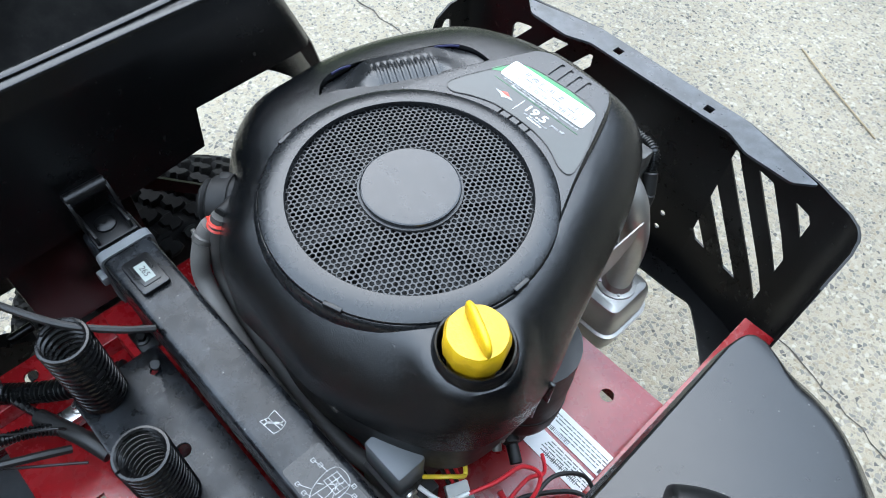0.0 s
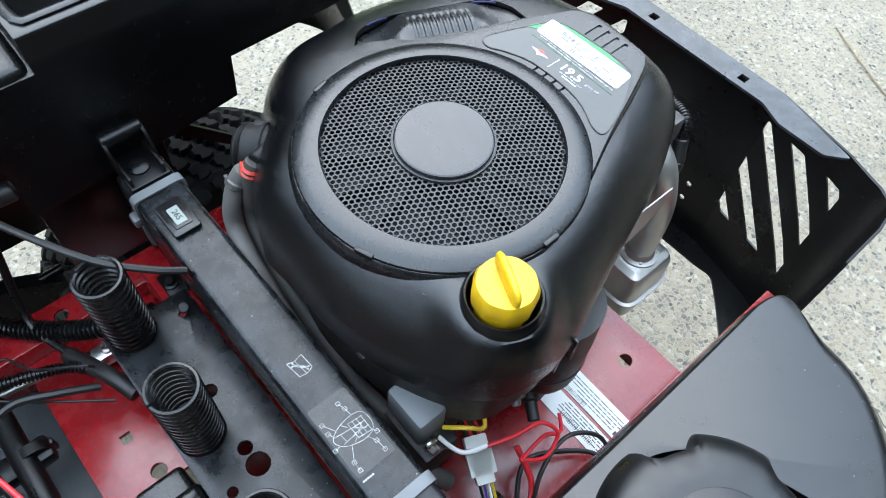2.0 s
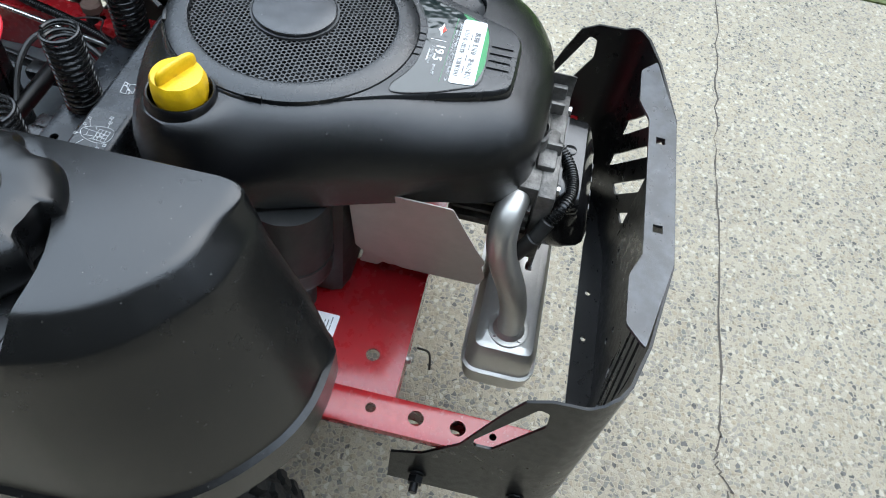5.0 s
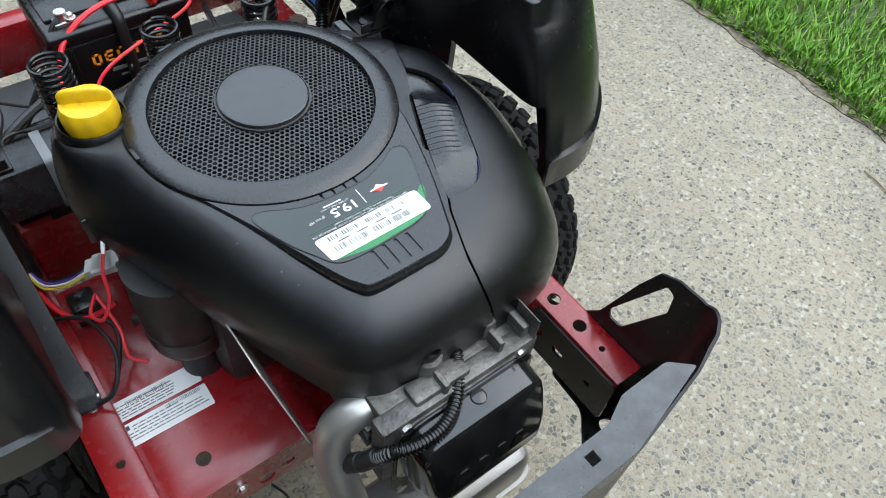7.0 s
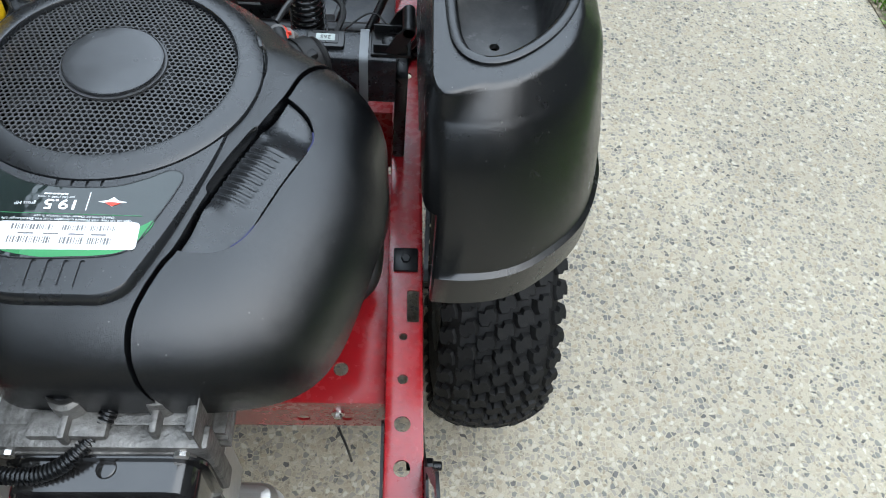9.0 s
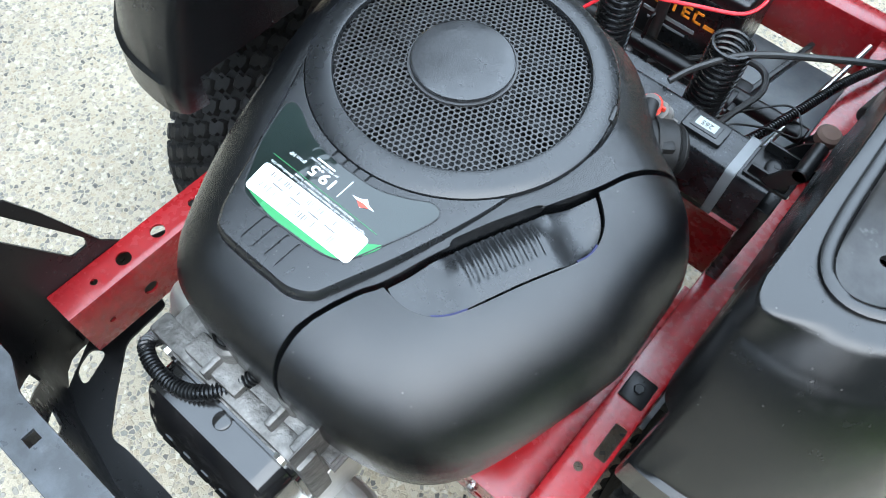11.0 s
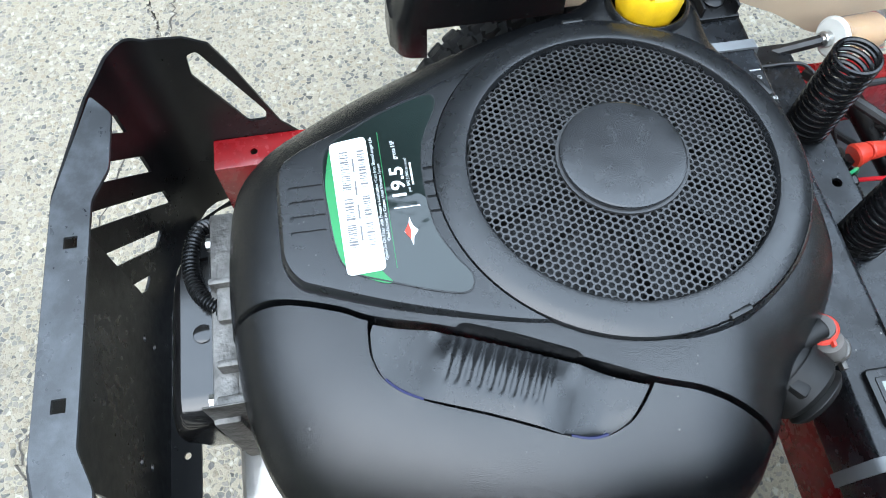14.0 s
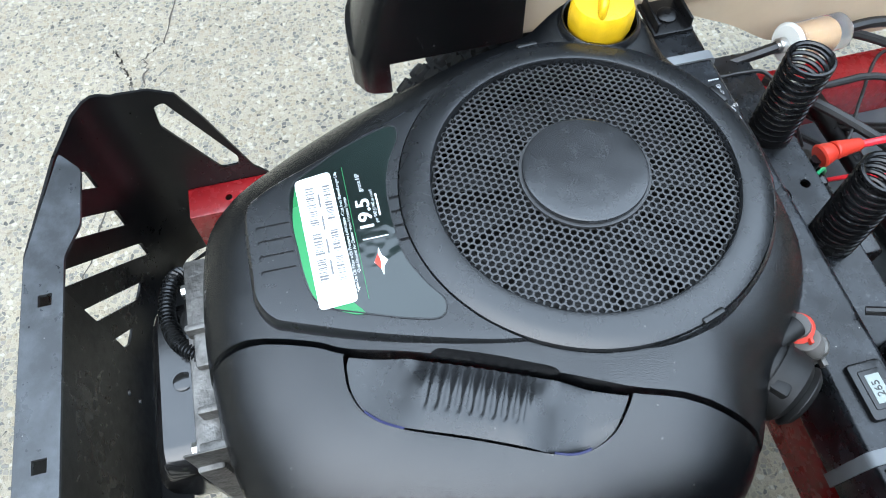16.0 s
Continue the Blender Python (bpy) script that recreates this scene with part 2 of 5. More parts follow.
def grass_material():
    m, nt, b = material("grass_blades")
    info = nt.nodes.new("ShaderNodeNewGeometry")
    nt.links.new(ramp(nt, info.outputs["Random Per Island"], [(0.0, (0.06, 0.17, 0.012)), (0.6, (0.13, 0.32, 0.02)), (0.95, (0.22, 0.40, 0.045)), (1.0, (0.3, 0.27, 0.1))]),
                 b.inputs["Base Color"])
    b.inputs["Roughness"].default_value = 0.5
    b.inputs["Subsurface Weight"].default_value = 0.0
    return m


GRASS = grass_material()
SOIL = surface("lawn_soil", (0.07, 0.085, 0.03), 0.95, vary=0.5, smudge=30)


# ---- shapes ----
def merge(*bms):
    out = bms[0]
    for bm in bms[1:]:
        me = bpy.data.meshes.new("joined")
        bm.to_mesh(me)
        bm.free()
        out.from_mesh(me)
        bpy.data.meshes.remove(me)
    return out


def shade(bm, angle=38):
    limit = radians(angle)
    for f in bm.faces:
        f.smooth = True
    for e in bm.edges:
        e.smooth = len(e.link_faces) == 2 and e.calc_face_angle(0) < limit


def thing(name, at, label, category, group="", kind=""):
    """The base of a thing, which its parts hang under."""
    root = new(name)
    root.empty_display_size = 0.02
    root.location = at
    return tagged(root, label, category, group, kind)


def part(name, bm, material_, parent=None, label="", angle=38):
    """One mesh object from a bmesh in world places, under a thing or a part."""
    shade(bm, angle)
    me = bpy.data.meshes.new(name)
    bm.to_mesh(me)
    bm.free()
    me.materials.append(material_)
    ob = new(name, me)
    if parent is not None:
        ob.parent = parent
        if parent.data is None:
            ob.matrix_parent_inverse = Matrix.Translation(parent.location).inverted()
    if label:
        ob["label"] = label
    return ob


def cut(ob, bms, how="DIFFERENCE", angle=38):
    """Cuts openings into a mesh for good."""
    for bm in bms:
        bmesh.ops.recalc_face_normals(bm, faces=bm.faces[:])
        me = bpy.data.meshes.new("cutter")
        bm.to_mesh(me)
        bm.free()
        tool = new("cutter", me)
        mod = ob.modifiers.new("cut", "BOOLEAN")
        mod.operation, mod.object, mod.solver = how, tool, "EXACT"
        bpy.context.view_layer.update()
        got = bpy.data.meshes.new_from_object(ob.evaluated_get(bpy.context.evaluated_depsgraph_get()))
        ob.modifiers.clear()
        old = ob.data
        mats = [m for m in old.materials]
        ob.data = got
        got.materials.clear()
        for m in mats:
            got.materials.append(m)
        bpy.data.meshes.remove(old)
        bpy.data.objects.remove(tool)
        bpy.data.meshes.remove(me)
    bm = bmesh.new()
    bm.from_mesh(ob.data)
    for f in bm.faces:
        f.material_index = 0
    shade(bm, angle)
    bm.to_mesh(ob.data)
    bm.free()
    return ob


def spline(pts, n, closed=True):
    """Catmull-Rom curve through points of any size, n points."""
    k = len(pts)
    out = []
    for i in range(n):
        u = i * k / n if closed else i * (k - 1) / (n - 1)
        j = min(int(u), k - 1 if closed else k - 2)
        s = u - j
        p = [pts[(j + d) % k] if closed else pts[min(max(j + d, 0), k - 1)] for d in (-1, 0, 1, 2)]
        out.append(tuple(0.5 * (2 * p[1][a] + (p[2][a] - p[0][a]) * s + (2 * p[0][a] - 5 * p[1][a] + 4 * p[2][a] - p[3][a]) * s * s
                                + (3 * p[1][a] - p[0][a] - 3 * p[2][a] + p[3][a]) * s ** 3) for a in range(len(pts[0]))))
    return out


def inset(ring, d):
    """A closed plan ring moved inwards, by one distance or by one for each point."""
    n = len(ring)
    area = sum(ring[i][0] * ring[(i + 1) % n][1] - ring[(i + 1) % n][0] * ring[i][1] for i in range(n))
    sgn = 1 if area > 0 else -1
    out = []
    for i in range(n):
        a, b = ring[i - 1], ring[(i + 1) % n]
        tx, ty = b[0] - a[0], b[1] - a[1]
        ln = math.hypot(tx, ty) or 1
        w = d[i] if isinstance(d, (list, tuple)) else d
        out.append((ring[i][0] - ty / ln * w * sgn, ring[i][1] + tx / ln * w * sgn))
    return out


def loft(rings, cap0=True, cap1=True):
    bm = bmesh.new()
    vs = [[bm.verts.new(p) for p in r] for r in rings]
    n = len(vs[0])
    for a, b in zip(vs, vs[1:]):
        for i in range(n):
            bm.faces.new((a[i], a[(i + 1) % n], b[(i + 1) % n], b[i]))
    if cap0:
        bm.faces.new(vs[0][::-1])
    if cap1:
        bm.faces.new(vs[-1])
    bmesh.ops.recalc_face_normals(bm, faces=bm.faces)
    return bm


def rounded(poly, r, seg=4):
    """A polygon with its corners rounded."""
    out = []
    n = len(poly)
    for i in range(n):
        p = Vector(poly[i])
        a, b = Vector(poly[i - 1]) - p, Vector(poly[(i + 1) % n]) - p
        d = min(r, a.length * 0.45, b.length * 0.45)
        s, e = p + a.normalized() * d, p + b.normalized() * d
        for k in range(seg + 1):
            t = k / seg
            out.append(tuple((1 - t) ** 2 * s + 2 * t * (1 - t) * p + t * t * e))
    return out


def prism(poly, z0, z1, bev=0.0, lean=0.0):
    """A plan polygon carried up from z0 to z1, with a softened top edge."""
    rings = [[(x, y, z0) for x, y in (inset(poly, -lean) if lean else poly)]]
    if bev:
        rings += [[(x, y, z1 - bev) for x, y in poly], [(x, y, z1 - bev * 0.3) for x, y in inset(poly, bev * 0.3)], [(x, y, z1) for x, y in inset(poly, bev)]]
    else:
        rings += [[(x, y, z1) for x, y in poly]]
    return loft(rings)


def slab(poly, axis, a0, a1):
    """A polygon drawn in the plane across an axis, carried along it. x: (y, z), y: (x, z)."""
    f = {"x": lambda p, a: (a, p[0], p[1]), "y": lambda p, a: (p[0], a, p[1]), "z": lambda p, a: (p[0], p[1], a)}[axis]
    return loft([[f(p, a0) for p in poly], [f(p, a1) for p in poly]])


def box(x0, x1, y0, y1, z0, z1, bev=0.0, seg=2, turn=0.0):
    bm = bmesh.new()
    c = Vector(((x0 + x1) / 2, (y0 + y1) / 2, (z0 + z1) / 2))
    bmesh.ops.create_cube(bm, size=1, matrix=Matrix.Diagonal((x1 - x0, y1 - y0, z1 - z0, 1)))
    if bev:
        bmesh.ops.bevel(bm, geom=bm.edges[:], offset=bev, segments=seg, affect="EDGES", profile=0.5)
    bmesh.ops.transform(bm, matrix=Matrix.Translation(c) @ Matrix.Rotation(radians(turn), 4, "Z"), verts=bm.verts)
    return bm


def circle(x, y, r, n=24):
    return [(x + r * math.cos(2 * math.pi * i / n), y + r * math.sin(2 * math.pi * i / n)) for i in range(n)]


def turned(profile, at=(0, 0, 0), axis="Z", n=40):
    """A body of revolution from (radius, height) pairs."""
    bm = loft([[(r * math.cos(2 * math.pi * i / n), r * math.sin(2 * math.pi * i / n), h) for i in range(n)] for r, h in profile])
    rot = {"Z": Matrix.Identity(4), "X": Matrix.Rotation(radians(90), 4, "Y"), "Y": Matrix.Rotation(radians(-90), 4, "X")}[axis]
    bmesh.ops.transform(bm, matrix=Matrix.Translation(at) @ rot, verts=bm.verts)
    return bm


def bar(p, q, r, n=12, r2=None):
    """A round bar from p to q."""
    p, q = Vector(p), Vector(q)
    m = Matrix.Translation(p) @ (q - p).to_track_quat("Z", "Y").to_matrix().to_4x4()
    r2 = r if r2 is None else r2
    bm = loft([[(a * math.cos(2 * math.pi * i / n), a * math.sin(2 * math.pi * i / n), h) for i in range(n)]
               for a, h in ((r * 0.85, 0), (r, r * 0.15), (r2, (q - p).length - r2 * 0.15), (r2 * 0.85, (q - p).length))])
    bmesh.ops.transform(bm, matrix=m, verts=bm.verts)
    return bm


def tube(pts, r, n=8, steps=40, rib=0.0, pitch=0.004):
    """A hose or cable along a smooth line; rib: how far its rings stand out."""
    line = [Vector(p) for p in spline(pts, 200, closed=False)]
    run = [0.0]
    for a, b in zip(line, line[1:]):
        run.append(run[-1] + (b - a).length)
    count = int(run[-1] / pitch * 4) if rib else steps
    rings, up, j = [], Vector((0.13, 0.21, 0.97)), 0
    for i in range(count + 1):
        s = run[-1] * i / count
        while j < len(run) - 2 and run[j + 1] < s:
            j += 1
        f = (s - run[j]) / max(run[j + 1] - run[j], 1e-9)
        p, d = line[j].lerp(line[j + 1], f), (line[j + 1] - line[j]).normalized()
        up = (up - d * up.dot(d)).normalized()
        side = d.cross(up)
        rr = r + (rib * (0.5 if i % 4 in (0, 1) else -0.5) if rib else 0)
        rings.append([tuple(p + rr * (math.cos(2 * math.pi * k / n) * side + math.sin(2 * math.pi * k / n) * up)) for k in range(n)])
    return loft(rings)


def sheet(poly, m, thick=0.0006):
    """A thin flat piece: a polygon in the plane of m, raised by thick."""
    bm = loft([[(x, y, 0) for x, y in poly], [(x, y, thick) for x, y in poly]])
    bmesh.ops.transform(bm, matrix=m, verts=bm.verts)
    return bm


def rect(x0, x1, y0, y1):
    return [(x0, y0), (x1, y0), (x1, y1), (x0, y1)]


def bars_at(rects, m, thick=0.0005):
    return merge(*[sheet(rect(*r), m, thick) for r in rects])


def writing(text, size, m, material_, parent, name="lettering", bold=0.0):
    """Flat raised lettering with the built-in font, centred on m."""
    cu = bpy.data.curves.new("words", "FONT")
    cu.body, cu.size, cu.align_x, cu.align_y, cu.extrude, cu.offset = text, size, "CENTER", "CENTER", 0.0003, bold
    tmp = new("words", cu)
    bpy.context.view_layer.update()
    me = bpy.data.meshes.new_from_object(tmp.evaluated_get(bpy.context.evaluated_depsgraph_get()))
    bpy.data.objects.remove(tmp)
    bm = bmesh.new()
    bm.from_mesh(me)
    bpy.data.meshes.remove(me)
    bmesh.ops.transform(bm, matrix=m, verts=bm.verts)
    return part(name, bm, material_, parent)


def plane_at(origin, right, up):
    """The frame of a flat surface: its right and up ways."""
    r, u = Vector(right).normalized(), Vector(up)
    u = (u - r * u.dot(r)).normalized()
    w = r.cross(u)
    return Matrix(((r.x, u.x, w.x, origin[0]), (r.y, u.y, w.y, origin[1]), (r.z, u.z, w.z, origin[2]), (0, 0, 0, 1)))


def hexbolt(at, r, h, axis="Z"):
    return merge(turned([(r * 1.5, 0), (r * 1.5, h * 0.25), (r * 1.4, h * 0.3)], at, axis, 16),
                 turned([(r, h * 0.25), (r, h * 0.9), (r * 0.85, h)], at, axis, 6))


# ---- plain unseen walls, added beyond the driveway: they close the place, block low sky ----
UNSEEN_WALL = surface("dark_unseen_wall", (0.05, 0.052, 0.045), 0.9, vary=0.5, smudge=1.5)
tagged(part("unseen_wall_west", box(-3.4, -3.2, -8, 7.2, 0, 6.2), UNSEEN_WALL), "plain dark unseen wall added to block the western sky", "wall", kind="structure")
tagged(part("unseen_wall_north", box(-3.2, 8, 5.2, 5.4, 0, 3.5), UNSEEN_WALL), "plain dark unseen wall added to block low northern sky", "wall", kind="structure")
tagged(part("unseen_wall_south", box(-3.2, 8, -8, -7.8, 0, 4.2), UNSEEN_WALL), "plain dark unseen wall added to block low southern sky", "wall", kind="structure")
tagged(part("unseen_wall_east", box(8, 8.2, -8, 7.2, 0, 6.6), UNSEEN_WALL), "plain dark unseen wall added to block the eastern sky", "wall", kind="structure")

# ---- ground ----
ground = bmesh.new()
bmesh.ops.create_grid(ground, x_segments=2, y_segments=2, size=60)
tagged(part("ground", ground, CONCRETE), "pale exposed aggregate concrete driveway", "ground", kind="structure")


def crack_line(pts, width, seed):
    rnd = random.Random(seed)
    line = spline(pts, 140, closed=False)
    bm = bmesh.new()
    left, right = [], []
    for i, (x, y) in enumerate(line):
        jx, jy = rnd.uniform(-1, 1) * 0.006, rnd.uniform(-1, 1) * 0.006
        w = width * rnd.uniform(0.3, 1.2)
        left.append(bm.verts.new((x + jx, y + jy + w, 0.0012)))
        right.append(bm.verts.new((x + jx, y + jy - w, 0.0012)))
    for i in range(len(line) - 1):
        bm.faces.new((left[i], left[i + 1], right[i + 1], right[i]))
    return bm


tagged(part("crack", crack_line([(2.2, -.80), (1.247, -.776), (.7, -.762), (.118, -.758), (-.005, -.745), (-.075, -.771), (-.2, -.733), (-.5, -.66), (-.93, -.542), (-1.013, -.535), (-1.11, -.476), (-1.6, -.42)],
                             0.0022, 3), CRACK), "thin dirt-filled crack across the concrete", "crack", kind="structure")
tagged(part("crack", crack_line([(-.85, -.60), (-.93, -.57), (-1.05, -.60)], 0.0016, 5), CRACK), "short side crack in the concrete", "crack", kind="structure")
for k, (a, b, c) in enumerate((((.138, -1.536), (.03, -1.47), (-.156, -1.374)), ((1.444, -.197), (1.43, -.26), (1.405, -.319)))):
    tagged(part("dry_stem", tube([(*a, .004), (*b, .006), (*c, .003)], 0.0022, 6, 20), DRY), "thin dry grass stem lying on the concrete", "plant stem")


def lawn():
    rnd = random.Random(11)
    verts, faces = [], []
    for _ in range(15000):
        x, y = 1.60 + abs(rnd.gauss(0, 1)) * 0.34, rnd.uniform(-.7, 2.1)
        edge = 1.605 + 0.02 * math.sin(y * 9) + 0.015 * math.sin(y * 23)
        if x < edge:
            x = edge + rnd.uniform(0, .03)
        h, a, lean = rnd.uniform(.025, .065), rnd.uniform(0, 6.28), rnd.uniform(.01, .05)
        if x < edge + 0.03:
            h, a = h * 0.6, rnd.uniform(2.2, 4.1)
        w = rnd.uniform(.0016, .0032)
        dx, dy = math.cos(a), math.sin(a)
        base = len(verts)
        for f, ww in ((0, 1), (.55, .9)):
            for s in (-1, 1):
                verts.append((x + dx * lean * f * f - dy * w * ww * s, y + dy * lean * f * f + dx * w * ww * s, h * f))
        verts.append((x + dx * lean, y + dy * lean, h))
        faces += [(base, base + 1, base + 3, base + 2), (base + 2, base + 3, base + 4)]
    me = bpy.data.meshes.new("grass")
    me.from_pydata(verts, [], faces)
    me.materials.append(GRASS)
    return tagged(new("grass", me), "bright green lawn grass along the driveway edge", "grass", kind="stuff")


lawn()
rnd = random.Random(21)
litter = [(1.60 + .02 * rnd.uniform(-1, 1), -.9 + k * .05) for k in range(70)]
litter = [(1.578 + .022 * rnd.random(), y + .02 * rnd.random()) for _, y in litter] + [(1.66, y) for _, y in litter[::-1]]
DIRT = surface("edge_dirt", (0.19, 0.155, 0.11), 0.95, vary=0.6, smudge=60, grain=0.004, grain_size=120, specks=0.5)
tagged(part("dirt_strip", prism(litter, -.01, .003), DIRT), "strip of brown dirt and dry clippings beside the lawn", "dirt", kind="structure")
soil = rounded([(1.62, -30), (30, -30), (30, 30), (1.62, 30)], 0.01, 2)
tagged(part("lawn_ground", prism(soil, -0.02, 0.006), SOIL), "dark soil under the lawn grass", "ground", kind="structure")

# ---- chassis ----
chassis = thing("mower_chassis", (0, 0, .40), "red painted steel mower frame, dusty in the corners", "mower frame")
RAIL_TOP = .456
for s in (-1, 1):
    flange = slab(rounded([(s * .243, RAIL_TOP - .09), (s * .243, RAIL_TOP), (s * .285, RAIL_TOP), (s * .285, RAIL_TOP - .012), (s * .282, RAIL_TOP - .012),
                           (s * .282, RAIL_TOP - .003), (s * .246, RAIL_TOP - .003), (s * .246, RAIL_TOP - .09)], 0.002, 2), "y", -.344, .95)
    rail = part("side_rail", flange, RED, chassis)
    holes = [prism(circle(s * .262, y, r), .40, .5) for y, r in ((-.298, .0042), (-.258, .009), (-.21, .009), (-.158, .006), (-.105, .005), (.33, .008), (.42, .008))]
    holes += [slab(circle(y, z, r, 20), "x", s * .20, s * .262) for y, z, r in ((-.255, .402, .0095), (-.205, .402, .0095), (-.31, .402, .004), (.36, .41, .008))]
    holes += [prism([(s * .30, -.36), (s * .268, -.36), (s * .30, -.326)], .3, .5)]
    if s > 0:
        holes.append(prism(rounded(rect(.266, .2805, -.086, -.042), .003), .45, .5))
    cut(rail, holes)
deck = part("engine_deck", slab(rounded([(-.245, .398), (-.245, .441), (.245, .441), (.245, .398), (.242, .398), (.242, .438), (-.242, .438), (-.242, .398)], .002, 2), "y", -.178, .15), RED, chassis,
            "glossy red deck plate under the engine")
cut(deck, [prism(circle(-.19, -.142, .0085), .3, .5), prism(circle(.192, -.14, .0085), .3, .5), prism(rounded(rect(-.06, .06, -.1, .02), .02), .3, .5),
           prism(rounded(rect(.185, .236, .09, .2), .012), .3, .5)])
back_plate = part("deck_skirt", slab(rounded([(-.245, .372), (-.245, .441), (.245, .441), (.245, .372)], .004, 2), "y", -.181, -.178), RED, chassis)
cut(back_plate, [slab(circle(x, z, r, 16), "y", -.2, -.15) for x, z, r in ((-.2, .395, .008), (-.14, .392, .01), (-.11, .40, .006), (.15, .395, .008), (.2, .395, .006))])
part("cross_member", box(-.243, .243, .232, .236, .36, .50, .001), RED, chassis)
part("cross_flange", box(-.243, .243, .205, .236, .50, .503, .001), RED, chassis)
front = part("front_floor", box(-.243, .243, .236, .392, .425, .431, .002), RED, chassis)
cut(front, [prism(rect(.092, .104, .338, .35), .3, .5), prism(circle(.045, .335, .009), .3, .5), prism(rounded(rect(-.02, .03, .3, .33), .01), .3, .5)])
part("front_lip", box(-.243, .243, .389, .392, .36, .431, .001), RED, chassis)
part("battery_tray", box(-.243, .243, .394, .64, .375, .381, .002), TRAY, chassis, "grey steel tray under the battery")
part("front_cross_bar", box(-.28, .28, .66, .70, .38, .47, .006), RED, chassis)
for s in (-1, 1):
    part("rail_bolt", hexbolt((s * .264, .0, .456), .006, .008), POWDER, chassis, "black bolt with a square washer")
    part("mount_pad", box(s * .264 - .015, s * .264 + .015, -.017, .017, .4555, .460, .002), POWDER, chassis)
part("deck_bolt", hexbolt((-.17, -.181, .41), .005, -.006, "Y"), STEEL, chassis, "zinc bolt in the deck skirt")
part("deck_bolt", hexbolt((.19, -.181, .41), .005, -.006, "Y"), STEEL, chassis)

# the rating sticker on the deck
sticker = tagged(part("deck_sticker", merge(sheet(rounded(rect(-.053, .053, .0045, .031), .002), pose(-.2025, -.0595, .4416, 0, 0, -1)),
                                            sheet(rounded(rect(-.053, .053, -.0295, .0), .002), pose(-.2025, -.0595, .4416, 0, 0, -1))), WHITE),
                 "white printed rating sticker on the red deck", "sticker")
rnd = random.Random(4)
print_rows = []
for y in (.0235, .019, .0155, .012, .0085, -.006, -.010, -.014, -.018, -.022):
    x = -.048 if y > 0 or y < -.012 else -.034
    end = .02 if y > 0 else (.02 if y > -.012 else .045)
    while x < end:
        w = rnd.uniform(.003, .011)
        print_rows.append((x, x + w, y - .0006, y + .0006))
        x += w + .0016
for k in range(22):
    x = -.03 + k * .0022
    print_rows.append((x, x + rnd.uniform(.0005, .0015), .0205, .0262))
    x = .005 + k * .0019
    print_rows.append((x, x + rnd.uniform(.0004, .0013), -.0062, -.0012))
part("print", bars_at(print_rows, pose(-.2025, -.0595, .4422, 0, 0, -1), .0003), PALE_INK, sticker)
part("stamp", bars_at([(-.05, -.037, -.0085, -.003)], pose(-.2025, -.0595, .4422, 0, 0, -1), .0003), INK, sticker)

# ---- rear guard ----
guard = thing("rear_guard", (0, -.43, .33), "black powder-coated steel rear engine guard with slots", "engine guard")
GX, GY = .288, .4345


def guard_plan(off):
    right = [(GX - off, -.19), (GX - off, -.36)] + [(GX - off - .055 * (1 - math.cos(a)), -.36 - (.045 - off) * math.sin(a) - 0 * a) for a in (0.35, .7, 1.05, 1.35)] + [(.213, -(.4145 - off)), (.113, -(GY - off))]
    return right + [(-x, y) for x, y in right[::-1]]


outer, inner = guard_plan(0), guard_plan(.003)
wall = part("guard_wall", loft([[(x, y, z) for x, y in outer + inner[::-1]] for z in (.328, .634)]), POWDER, guard)
trims = []
for s in (-1, 1):
    # the side falls away to the front
    side = [(-.10, .9), (-.10, .398), (-.19, .408), (-.225, .425), (-.262, .475), (-.292, .57), (-.308, .61), (-.33, .622), (-.365, .624), (-.39, .64), (-.39, .9)]
    trims.append(slab(side, "x", s * .2, s * .4))
    trims.append(slab(rounded([(-.333, .598), (-.322, .602), (-.274, .497), (-.277, .483), (-.296, .483), (-.336, .568)], .004), "x", s * .25, s * .35))
# five slanting slots on each side, all kept inside one upright rectangle
def kept(poly, axis, limit, sign):
    out = []
    for p, q in zip(poly, poly[1:] + poly[:1]):
        a, b = sign * (p[axis] - limit), sign * (q[axis] - limit)
        if a >= 0:
            out.append(p)
        if a * b < 0:
            out.append(tuple(u + (v - u) * a / (a - b) for u, v in zip(p, q)))
    return out


for n0, n1 in ((.3525, .3675), (.3947, .4120), (.4401, .4555), (.4803, .4984), (.5247, .5414)):
    strip = [(.7904 * n_ + .6126 * k, .6126 * n_ - .7904 * k) for n_, k in ((n0, -.6), (n1, -.6), (n1, .4), (n0, .4))]
    for axis, limit, sign in ((0, .1125, 1), (0, .2328, -1), (1, .419, 1), (1, .5915, -1)):
        strip = kept(strip, axis, limit, sign)
    for s in (-1, 1):
        trims.append(slab(rounded([(s * x, z) for x, z in strip], .002, 2), "y", -.5, -.385))
for x in (-.064, .067):
    for z in (.421, .391):
        trims.append(slab(circle(x, z, .0045, 14), "y", -.5, -.385))
cut(wall, trims)
top = [(-.216, -.408), (-.108, -.434), (.108, -.434), (.216, -.408), (.193, -.388), (.134, -.388), (.104, -.401), (-.104, -.401), (-.134, -.388), (-.193, -.388)]
flange = part("top_flange", prism(rounded(top, .004, 2), .631, .6345), SHEEN_DUST_COAT, guard, "dusty top edge of the guard, greyed for sky sheen")
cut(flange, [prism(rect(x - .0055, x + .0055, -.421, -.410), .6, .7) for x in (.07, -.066)])
